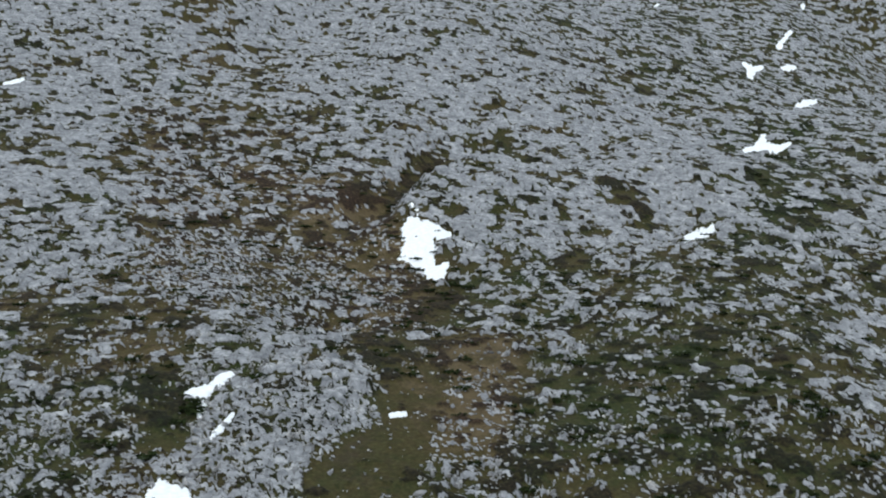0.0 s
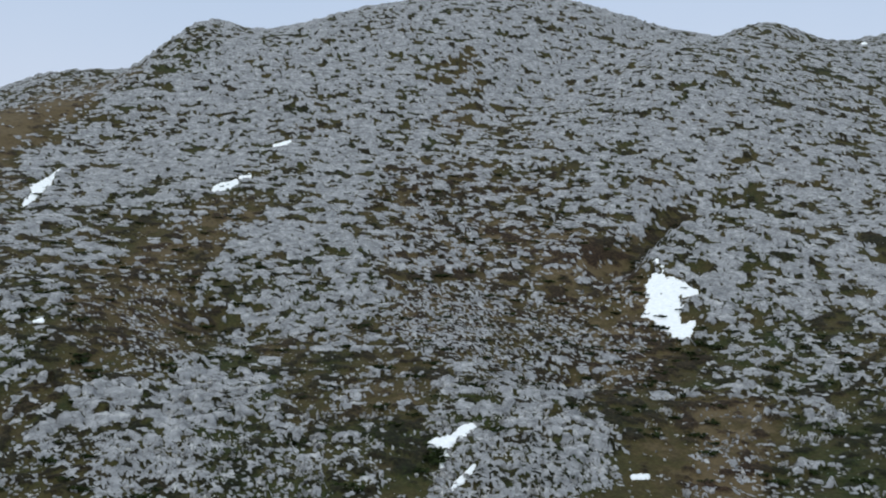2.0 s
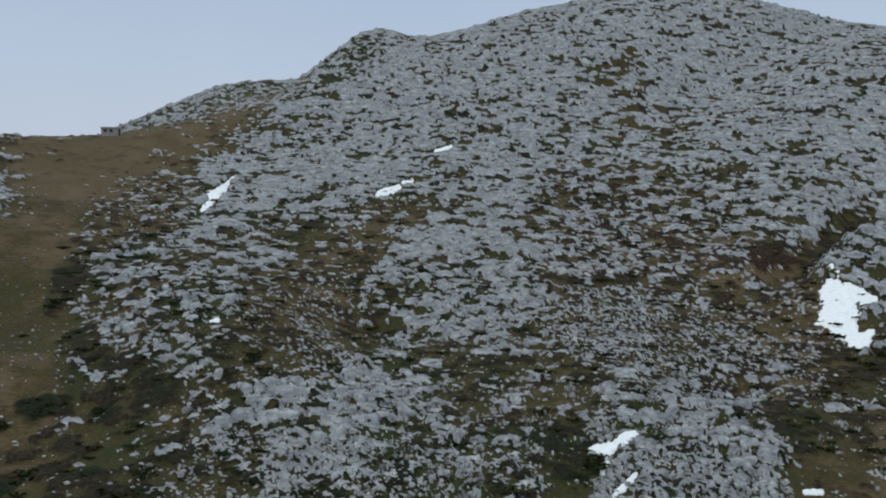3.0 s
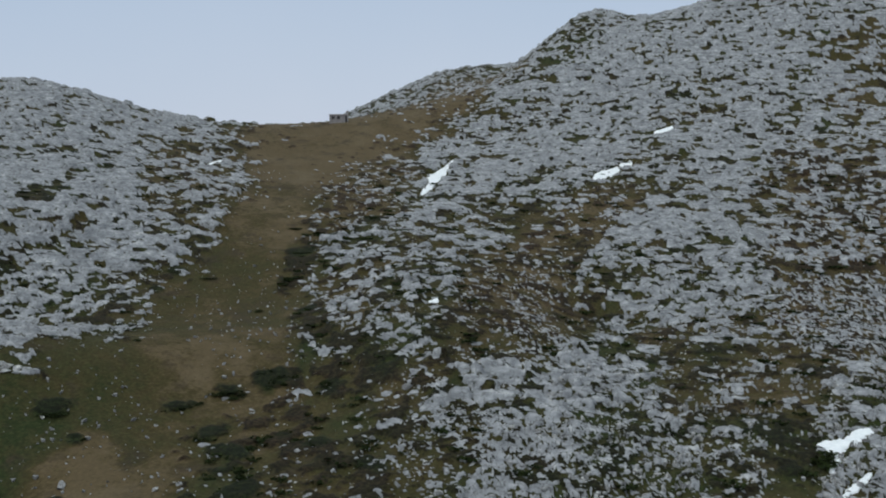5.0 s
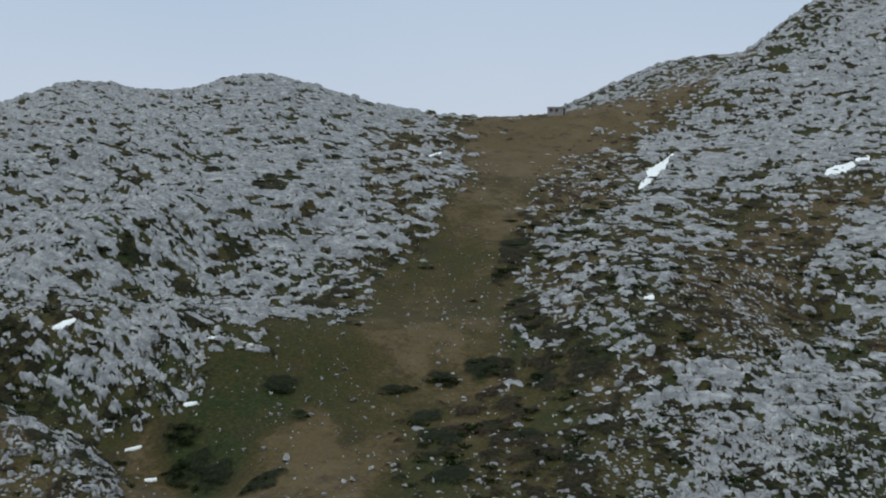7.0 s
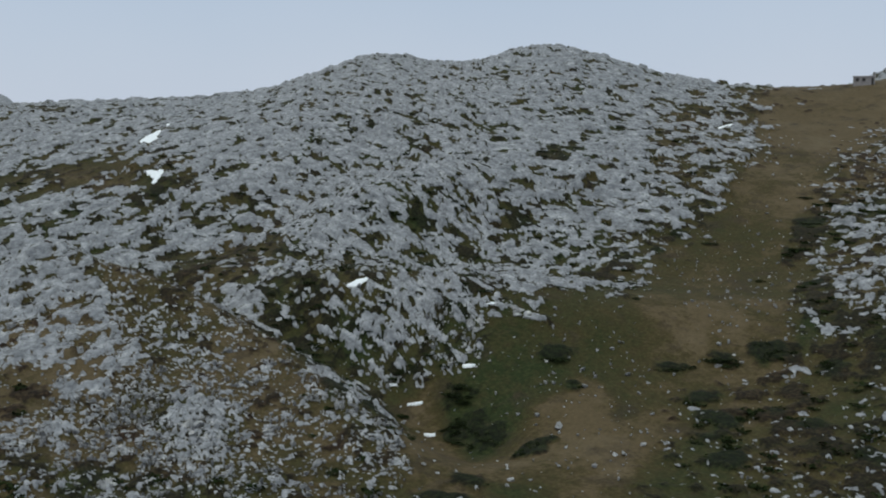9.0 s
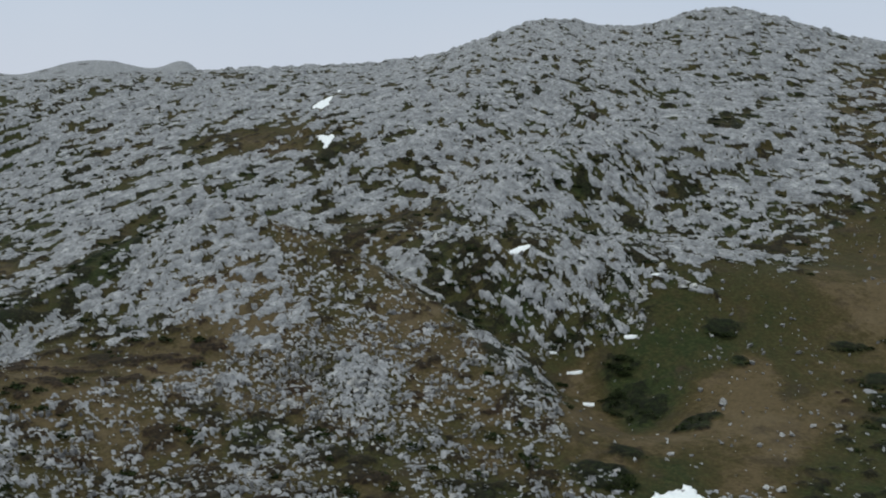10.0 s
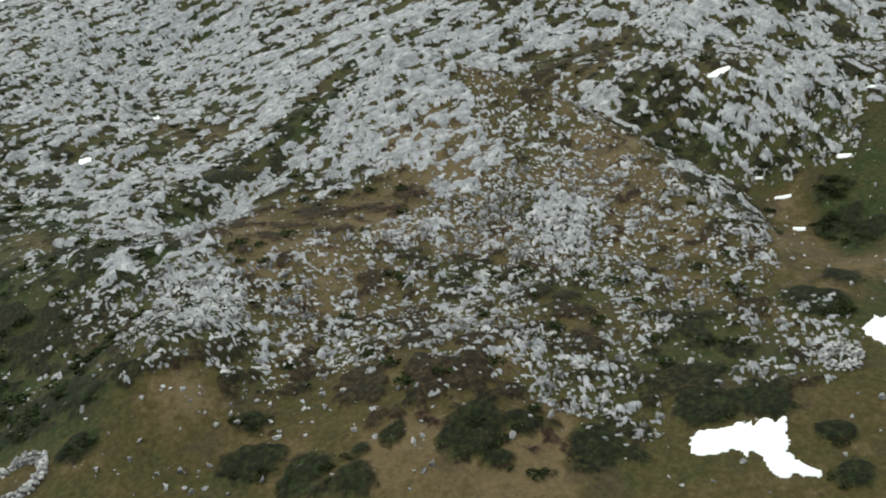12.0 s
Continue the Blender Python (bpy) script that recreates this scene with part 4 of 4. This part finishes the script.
scrub = np.maximum(scrub, mat * np.clip((mounds - 0.25) * 5, 0.55, 1) * (1 - bare))
lift = lift + 0.4 * scrub + 0.10 * (fractal(sx, sy, 0.8, 51, 3) - 0.5) + 0.5 * (fractal(sx, sy, 11, 61) - 0.5)
gz[seen] += lift
bed_a[seen] = bed + lift
rock[seen] = bare
beyond = np.nonzero(gr > 561)[0]
rock[beyond] = np.clip(0.72 + 1.6 * (fractal(gx[beyond], gy[beyond], 18, 81, 3) - 0.5), 0, 1)
gz[beyond] += 2.2 * (fractal(gx[beyond], gy[beyond], 30, 83, 3) - 0.5)
shrub_a[beyond] = np.clip(1.1 - 1.3 * rock[beyond], 0, 1)
shrub_a[seen] = scrub
dry_a[seen] = np.clip(0.02 + 0.98 * tawny + 0.6 * (fractal(sx, sy, 9, 71) - 0.5) + 0.55 * (fractal(sx, sy, 3.2, 73) - 0.5), 0, 1) * (1 - 0.9 * mat)
verts = np.concatenate((np.stack((gx, gy, gz), 1), [[0, 0, float(land(0, 0))]]))
i, j = np.meshgrid(np.arange(n_ring - 1), np.arange(n_turn), indexing="ij")
i, j = i.ravel(), j.ravel()
jn = (j + 1) % n_turn
quads = np.stack((i * n_turn + j, (i + 1) * n_turn + j, (i + 1) * n_turn + jn, i * n_turn + jn), 1)[:, ::-1]
hub = np.stack((np.full(n_turn, len(gx)), np.arange(n_turn), (np.arange(n_turn) + 1) % n_turn), 1)[:, ::-1]
me = mesh_of("ground", verts, np.concatenate((quads.ravel(), hub.ravel())), np.concatenate((np.full(len(quads), 4), np.full(len(hub), 3))), GROUND, True)
for name, values in (("rock", rock), ("shrub", shrub_a), ("dry", dry_a), ("bed", bed_a)):
    me.attributes.new(name, "FLOAT", "POINT").data.foreach_set("value", np.append(values, 0).astype(np.float32))
tagged(new("ground", me), "grey limestone hillside with dry grass and dwarf shrubs", "hillside", kind="structure")


# ---- makers ----
def part(name, bm, mat, parent=None, label=""):
    me = bpy.data.meshes.new(name)
    bm.to_mesh(me)
    bm.free()
    me.materials.append(mat)
    ob = new(name, me)
    ob.parent = parent
    return tagged(ob, label)


def empty(name, x, y, z, turn=0):
    ob = new(name)
    ob.matrix_world = pose(x, y, z, 0, 0, turn)
    return ob


rng = np.random.default_rng(12)


def rock_form(seed, fine=2):
    """Points and triangles of one faceted lump of limestone, about 1 m across, base near z = 0."""
    r = np.random.default_rng(seed)
    bm = bmesh.new()
    bmesh.ops.create_icosphere(bm, subdivisions=max(1, fine), radius=0.62)
    if not fine:
        bm.clear()
        bmesh.ops.create_cube(bm, size=0.8)
        bmesh.ops.triangulate(bm, faces=bm.faces)
    v = np.array([w.co[:] for w in bm.verts])
    bm.verts.index_update()
    f = np.array([[w.index for w in t.verts] for t in bm.faces])
    bm.free()
    for _ in range(14):
        d = r.normal(size=3)
        d /= np.linalg.norm(d)
        over = np.maximum(0, v @ d - r.uniform(0.2, 0.46))
        v -= over[:, None] * d
    v *= r.uniform(0.65, 1.45, 3)
    v += r.normal(size=v.shape) * (0.018 if fine else 0.09)
    v[:, 2] += 0.22
    return v, f


def mesh_from(name, v, f, mat):
    return mesh_of(name, v, f.ravel(), np.full(len(f), f.shape[1]), mat)


def heap(name, forms, places, mat):
    """Many lumps as one mesh. places: x, y, z, size, turn, squash."""
    vs, fs, base = [], [], 0
    for k, (x, y, z, size, turn, flat) in enumerate(places):
        v, f = forms[k % len(forms)]
        c, s = math.cos(turn), math.sin(turn)
        w = np.stack(((v[:, 0] * c - v[:, 1] * s) * size, (v[:, 0] * s + v[:, 1] * c) * size, v[:, 2] * size * flat), 1) + (x, y, z)
        vs.append(w)
        fs.append(f + base)
        base += len(v)
    return mesh_from(name, np.concatenate(vs), np.concatenate(fs), mat)


def scatter(count, r0, r1, t0, t1, keep, seed):
    """Spots in a sector round the lookout, kept by a chance that depends on the place."""
    r = np.random.default_rng(seed)
    rr, tt = np.sqrt(r.uniform(r0 * r0, r1 * r1, count)), np.radians(r.uniform(t0, t1, count))
    x, y = rr * np.sin(tt), rr * np.cos(tt)
    ok = r.random(count) < keep(x, y)
    return x[ok], y[ok]


# ---- snow patches ----
def build_snow(field):
    cx, cy, turn, stretch, lobes = field
    half = 1 + max(abs(a) + r * 1.2 for a, b, r in lobes)
    deep = 1 + max(abs(b) + r * stretch * 1.2 for a, b, r in lobes)
    step = max(0.09, min(half, deep) / 28)
    us, vs = np.arange(-half, half, step), np.arange(-deep, deep, step * max(1, stretch * 0.6))
    u, v = np.meshgrid(us, vs)
    c, s = math.cos(radians(turn)), math.sin(radians(turn))
    x, y = cx + u * c - v * s, cy + u * s + v * c
    f = snow_depth(x, y, field)
    thick = 0.14 * np.sqrt(np.clip(f, 0, 0.5) * 2) + 0.03
    z = land(x, y) + 0.5 * (fractal(x, y, 11, 61) - 0.5) + 0.06 + thick
    z = np.where(f > 0, z, land(x, y) - 0.4)
    inside = f > 0
    # the one connected sheet about the thickest spot
    core = np.zeros_like(inside)
    core[np.unravel_index(np.argmax(f), f.shape)] = True
    for _ in range(400):
        grown = core.copy()
        grown[1:] |= core[:-1]
        grown[:-1] |= core[1:]
        grown[:, 1:] |= core[:, :-1]
        grown[:, :-1] |= core[:, 1:]
        grown &= inside
        if (grown == core).all():
            break
        core = grown
    inside = core
    z = np.where(inside, z, land(x, y) - 0.4)
    cell = inside[:-1, :-1] | inside[1:, :-1] | inside[:-1, 1:] | inside[1:, 1:]
    i, j = np.nonzero(cell)
    n = len(us)
    quad = np.stack((i * n + j, i * n + j + 1, (i + 1) * n + j + 1, (i + 1) * n + j), 1)
    used, back = np.unique(quad, return_inverse=True)
    pts = np.stack((x.ravel()[used] - cx, y.ravel()[used] - cy, z.ravel()[used]), 1)
    base = float(land(cx, cy))
    pts[:, 2] -= base
    me = mesh_of("snow_patch", pts, back.reshape(-1), np.full(len(quad), 4), SNOW, True)
    ob = new("snow_patch", me)
    ob.location = (cx, cy, base)
    big = sum(r for a, b, r in lobes)
    words = ("broad patch of old white snow lying on the slope" if big > 8 else "small remnant of old white snow between grey rocks" if big < 2.2 else "irregular patch of old white snow on rocky ground")
    tagged(ob, words, "snow patch", "snow patches")


for field in SNOWFIELDS:
    build_snow(field)


# ---- juniper bushes ----
def juniper_forms(seed):
    """A low mat of short sprays spreading in uneven lobes, about 1 m in radius, and its stems."""
    r = np.random.default_rng(seed)
    v, f = [], []
    lobes = []
    for k in range(11):
        a, d = r.uniform(0, 2 * math.pi), 0.85 * math.sqrt(r.random())
        lobes.append((d * math.cos(a), 0.8 * d * math.sin(a), r.uniform(0.18, 0.42)))
    for _ in range(430):
        lx, ly, lr = lobes[r.integers(11)]
        a, up = r.uniform(0, 2 * math.pi), r.uniform(0.0, 1.0)
        flat = math.sqrt(1 - up * up)
        p = np.array((lx + lr * flat * math.cos(a), ly + lr * flat * math.sin(a), 0.02 + lr * up))
        p *= r.uniform(0.85, 1.05)
        d = np.array((flat * math.cos(a), flat * math.sin(a), 0.6 * up + 0.25)) + r.normal(size=3) * 0.45
        d /= np.linalg.norm(d)
        s = np.cross(d, r.normal(size=3))
        s /= np.linalg.norm(s)
        n = len(v)
        long, wide = r.uniform(0.09, 0.19), r.uniform(0.045, 0.09)
        v += [p - s * wide, p + s * wide, p + d * long * 0.6 + s * wide * 1.2, p + d * long, p + d * long * 0.6 - s * wide * 1.2]
        f.append((n, n + 1, n + 2, n + 3, n + 4))
    leaves = mesh_of("foliage", np.array(v), np.array(f).ravel(), np.full(len(f), 5), JUNIPER)
    bm = bmesh.new()
    for lx, ly, lr in lobes:
        end = Vector((lx, ly, lr * 0.6))
        turn = end.to_track_quat("Z", "Y").to_matrix().to_4x4()
        bmesh.ops.create_cone(bm, segments=5, radius1=0.05, radius2=0.012, depth=end.length, matrix=Matrix.Translation(end / 2) @ turn)
    stems = bpy.data.meshes.new("stems")
    bm.to_mesh(stems)
    bm.free()
    stems.materials.append(WOOD)
    return leaves, stems


BUSH_FORMS = [juniper_forms(100 + k) for k in range(5)]


def juniper(x, y, radius, k, label):
    base = empty("juniper_bush", x, y, float(land(x, y)) + 0.25 * float(fractal(np.array([x]), np.array([y]), 11, 61)[0] - 0.5) - 0.02, float(rng.uniform(0, 360)))
    base.scale = (radius, radius * float(rng.uniform(0.75, 1.1)), max(0.3, radius * float(rng.uniform(0.3, 0.5))))
    for name, me in zip(("foliage", "stems"), BUSH_FORMS[k % 5]):
        new(name, me).parent = base
    tagged(base, label, "bush", "juniper bushes")


count = 0
for x, y, w in THICKETS:
    for k in range(max(2, int(w * 2.2))):
        a, d = rng.uniform(0, 2 * math.pi), w * 0.75 * math.sqrt(rng.random()) * (k > 0)
        juniper(x + d * math.cos(a), y + d * math.sin(a), float(rng.uniform(0.6, 1.1) * (0.6 + 0.4 * w)), count, "dark green spreading juniper bush at the valley edge" if k else "large dark juniper mound among dry grass")
        count += 1
fringe = lambda x, y: np.clip(1 - np.abs(clear_grass(x, y) - 0.35) * 3, 0, 1) * 0.8 + 0.06
fx, fy = scatter(620, 62, 230, -118, -30, fringe, 5)
for k, (x, y) in enumerate(list(zip(fx, fy))[:max(0, 298 - count)]):
    juniper(float(x), float(y), float(rng.uniform(0.45, 1.0) * (1 + math.hypot(x, y) / 300)), k, "small dark juniper bush between limestone rocks")

# shrubs farther up the slopes
v, f = [], []
for me, _ in BUSH_FORMS[:1]:
    co = np.zeros(len(me.vertices) * 3, np.float32)
    me.vertices.foreach_get("co", co)
    SPRAY = co.reshape(-1, 5, 3)
xs, ys = scatter(6000, 75, 260, -116, 26, lambda x, y: np.clip(1.1 * cover(x, y)[2] - 0.5 * cover(x, y)[1], 0, 1) * (1 - clear_grass(x, y)), 9)
pts = []
for x, y, z in zip(xs, ys, land(xs, ys)):
    pick = SPRAY[rng.integers(0, len(SPRAY), 46)] * (1.0, 1.0, 0.65) * rng.uniform(0.5, 1.3)
    centre = pick.mean(1, keepdims=True)
    pts.append((centre + (pick - centre) * 2.4 + (x, y, z + 0.15)).reshape(-1, 3))
pts = np.concatenate(pts)
me = mesh_of("scrub", pts, np.arange(len(pts)), np.full(len(pts) // 5, 5), JUNIPER)
tagged(new("scrub", me), "dark dwarf shrubs scattered over the rocky slopes", "shrubs", kind="stuff")

# ---- loose limestone ----
FORMS = [rock_form(200 + k) for k in range(8)]
LIGHT_FORMS = [rock_form(300 + k, 1) for k in range(12)]
SHARDS = [rock_form(400 + k, 0) for k in range(12)]
FORM_MESHES = [mesh_from("limestone_boulder", v, f, STONE) for v, f in FORMS]


def boulder(x, y, size, k, label):
    ob = new("limestone_boulder", FORM_MESHES[k % 8])
    ob.matrix_world = pose(x, y, float(land(x, y)) + 0.25 * float(fractal(np.array([x]), np.array([y]), 11, 61)[0] - 0.5) - 0.08 * size, 0, 0, float(rng.uniform(0, 360)))
    ob.scale = (size, size, size * float(rng.uniform(0.6, 1.1)))
    tagged(ob, label, "boulder", "loose boulders")


boulder(-93.5, 59.0, 1.6, 3, "single pale limestone boulder lying in dry grass")
near_x, near_y = scatter(420, 60, 104, -117, -48, lambda x, y: 0.35 + 0.4 * (1 - clear_grass(x, y)), 15)
for k, (x, y) in enumerate(zip(near_x[:230], near_y[:230])):
    boulder(float(x), float(y), float(0.25 + 0.75 * rng.random() ** 2), k, "pale grey weathered limestone boulder in the grass")


def strewn(name, count, r0, r1, t0, t1, keep, small, large, forms, seed, label):
    x, y = scatter(count, r0, r1, t0, t1, keep, seed)
    r = np.random.default_rng(seed)
    n = len(x)
    size = small + (large - small) * r.random(n) ** 2.2
    places = zip(x, y, land(x, y) + 0.5 * (fractal(x, y, 11, 61) - 0.5) - 0.05 * size, size, r.uniform(0, 6.28, n), r.uniform(0.6, 1.3, n))
    tagged(new(name, heap(name, forms, list(places), STONE)), label, "rocks", kind="stuff")


crag = lambda x, y: np.clip((1 - clear_grass(x, y)) * (0.15 + 1.1 * cover(x, y)[0] + 1.2 * (fractal(x, y, 6, 8) - 0.5)), 0, 1)
strewn("rock_debris", 5200, 58, 165, -118, 27, crag, 0.25, 1.15, LIGHT_FORMS, 31, "broken pale limestone lumps covering the lower slopes")
strewn("upland_rocks", 1300, 165, 280, -116, 26, crag, 0.35, 1.1, LIGHT_FORMS, 32, "weathered limestone lumps over the upper slopes")
strewn("upland_shards", 7000, 165, 260, -60, 24, lambda x, y: np.clip(0.8 * crag(x, y) + 0.1, 0, 1), 0.25, 0.85, SHARDS, 36, "pale splintered limestone over the upper slopes")
strewn("shards", 21000, 58, 165, -118, 24, lambda x, y: np.clip(0.75 * crag(x, y) + 0.12 + 0.25 * cover(x, y)[2], 0, 1) * (1 - 0.85 * clear_grass(x, y)), 0.14, 0.6, SHARDS, 35, "pale splintered limestone shards among the heath")
FIN_STRETCHES = [(-106, -66, 64, 128, 520, 41), (-68, -48, 96, 140, 260, 42), (-30, 22, 90, 135, 420, 43)]
for left, right, r0, r1, count, seed in FIN_STRETCHES:
    # clusters of upright splinters standing in the heath
    cx, cy = scatter(count, r0, r1, left, right, lambda x, y: np.clip(2.2 * cover(x, y)[0] ** 1.5 * (1 - clear_grass(x, y)), 0, 1), seed)
    r = np.random.default_rng(seed)
    each = r.integers(5, 12, len(cx))
    x = np.repeat(cx, each) + r.normal(0, 0.55, each.sum())
    y = np.repeat(cy, each) + r.normal(0, 0.75, each.sum())
    n = len(x)
    size = r.uniform(0.22, 0.62, n)
    places = zip(x, y, land(x, y) + 0.5 * (fractal(x, y, 11, 61) - 0.5) - 0.02, size, r.uniform(0, 6.28, n), r.uniform(1.1, 2.3, n))
    tagged(new("rock_fins", heap("rock_fins", SHARDS, list(places), STONE)), "upright pale limestone splinters standing in the heath", "rocks", kind="stuff")
strewn("pebbles", 6500, 58, 190, -118, -30, lambda x, y: np.maximum(clear_grass(x, y), 0.9 * (cover(x, y)[0] < 0.32)) * np.clip(4.0 * fractal(x, y, 12, 91) - 1.7, 0.03, 1), 0.18, 0.75, SHARDS, 33, "small white stones strewn over the grass")


# ---- single outcrops that stand out of the slopes ----
def outcrop(x, y, wide, high, seed, label):
    """A jointed mass of limestone: leaning blocks bedded in the slope."""
    r = np.random.default_rng(seed)
    far = math.hypot(x, y)
    ax, ay = y / far, -x / far
    base = float(land(x, y)) + 0.5 * float(fractal(np.array([x]), np.array([y]), 11, 61)[0] - 0.5)
    ob = empty("limestone_outcrop", x, y, base)
    for k in range(16):
        u, v = r.uniform(-0.42, 0.42) * wide, r.uniform(-0.3, 0.3) * wide
        size = wide * r.uniform(0.2, 0.42) * (1.15 - abs(u) / wide)
        px, py = u * ax + v * x / far, u * ay + v * y / far
        z = float(land(x + px, y + py)) + 0.5 * float(fractal(np.array([x + px]), np.array([y + py]), 11, 61)[0] - 0.5) - base - 0.12 * size
        block = new("block", FORM_MESHES[k % 8])
        block.parent = ob
        block.matrix_basis = pose(px, py, z, float(r.uniform(-12, 12)), float(r.uniform(-12, 12)), float(r.uniform(0, 360))) @ Matrix.Diagonal((size, size, size * high / wide * float(r.uniform(1.1, 2.4)), 1))
    tagged(ob, label, "outcrop", "limestone outcrops")


for k, (x, y, wide, high) in enumerate([(-107.6, 20.3, 4.6, 1.9), (-104.9, 12.4, 2.8, 1.6), (-97.9, 10.2, 2.0, 1.4), (-97.0, -17.8, 3.2, 1.0), (-88.4, -9.6, 2.4, 1.2), (-75.9, 15.5, 2.2, 1.1), (-154.0, 42.4, 3.2, 2.4)]):
    outcrop(x, y, wide, high, 500 + k, "upright pale grey limestone outcrop in brown heath")
for k, (x, y, wide, high) in enumerate([(-156.0, -14.3, 5.0, 0.9), (-157.8, 11.1, 6.4, 1.0), (-149.3, -0.6, 5.2, 0.9), (-119.5, 69.2, 3.8, 1.1), (-120.2, 62.2, 3.6, 1.3)]):
    outcrop(x, y, wide, high, 520 + k, "broad low slab of bare pale limestone on the slope")


# ---- ruined round folds of dry stone ----
def stone_fold(x, y, radius, tiers, gap, label):
    fold = empty("stone_fold", x, y, float(land(x, y)))
    for tier in range(tiers):
        n = int(2 * math.pi * radius / 0.45)
        for k in range(n):
            a = 2 * math.pi * (k + 0.5 * (tier % 2)) / n
            if abs((math.degrees(a) - gap + 180) % 360 - 180) < 12 or (tier and rng.random() < 0.15 + 0.2 * (tier > 1)):
                continue
            for off in ((-0.28, 0.28) if tier < 2 else (0,)):
                r = radius + off + rng.normal() * 0.06
                px, py = r * math.cos(a), r * math.sin(a)
                ob = new("stone", FORM_MESHES[(k + tier) % 8])
                ob.parent = fold
                s = float(rng.uniform(0.38, 0.62))
                ob.matrix_basis = pose(px, py, float(land(x + px, y + py) - land(x, y)) + 0.34 * tier - 0.03, 0, 0, float(rng.uniform(0, 360))) @ Matrix.Diagonal((s, s, s * 0.8, 1))
    tagged(fold, label, "stone fold")


stone_fold(-76.5, -33.2, 2.6, 3, 235, "ruined round sheepfold of pale dry stone in the grass")
stone_fold(-70.4, 35.8, 1.35, 3, 60, "small collapsed round shelter of pale dry stone")


# ---- the hut on the saddle ----
def box(bm, x0, x1, y0, y1, z0, z1, soft=0.0):
    r = bmesh.ops.create_cube(bm, size=1)
    for w in r["verts"]:
        w.co = (x0 + (w.co.x + 0.5) * (x1 - x0), y0 + (w.co.y + 0.5) * (y1 - y0), z0 + (w.co.z + 0.5) * (z1 - z0))
    if soft:
        bmesh.ops.bevel(bm, geom=list({e for w in r["verts"] for e in w.link_edges}), offset=soft, segments=1, affect="EDGES")


def made(parent, name, mat, label, *boxes, soft=0.0):
    bm = bmesh.new()
    for b in boxes:
        box(bm, *b, soft=soft)
    return part(name, bm, mat, parent, label)


HUT_X, HUT_Y = -212.6, 236.9
hut = empty("stone_hut", HUT_X, HUT_Y, float(land(HUT_X, HUT_Y)) + 0.5, 42)
hut.scale = (0.9, 0.9, 0.86)
# front wall pierced by two windows and a doorway
made(hut, "front_wall", PLASTER, "", (-3.2, -2.4, -2, -1.6, -1.2, 1.9), (-1.4, -0.5, -2, -1.6, -1.2, 1.9), (0.5, 2.3, -2, -1.6, -1.2, 1.9), (3.0, 3.4, -2, -1.6, -1.2, 1.9),
     (-2.4, -1.4, -2, -1.6, -1.2, 0.4), (-2.4, -1.4, -2, -1.6, 1.5, 1.9), (-0.5, 0.5, -2, -1.6, -1.2, 0.4), (-0.5, 0.5, -2, -1.6, 1.5, 1.9), (2.3, 3.0, -2, -1.6, 1.6, 1.9))
made(hut, "back_wall", PLASTER, "", (-3.2, 3.4, 1.6, 2, -1.2, 1.9))
made(hut, "side_wall", PLASTER, "", (-3.2, -2.8, -1.6, 1.6, -1.2, 1.9))
made(hut, "side_wall", PLASTER, "", (3.0, 3.4, -1.6, 1.6, -1.2, 1.9))
made(hut, "roof", ROOF, "low flat roof slab", (-3.35, 3.5, -2.15, 2.15, 1.9, 2.25), soft=0.05)
for x0 in (-2.4, -0.5):
    frame_ob = made(hut, "window", DARK, "dark window opening with a timber frame", (x0, x0 + 1.0, -1.8, -1.7, 0.4, 0.5), (x0, x0 + 1.0, -1.8, -1.7, 1.4, 1.5), (x0, x0 + 0.1, -1.8, -1.7, 0.5, 1.4), (x0 + 0.9, x0 + 1.0, -1.8, -1.7, 0.5, 1.4))
    # dark panel behind each frame, standing in for the unlit room
    made(frame_ob, "shutter", DARK, "", (x0 + 0.11, x0 + 0.89, -1.77, -1.73, 0.51, 1.39))
made(hut, "door", DARK, "dark timber door", (2.32, 2.98, -1.8, -1.73, -0.6, 1.6))
made(hut, "chimney", PLASTER, "square masonry chimney", (2.7, 3.25, -1.5, -0.9, 2.25, 3.3), (2.6, 3.35, -1.6, -0.8, 3.3, 3.5), soft=0.03)
tagged(hut, "small flat-roofed masonry hut on the grassy saddle", "hut")
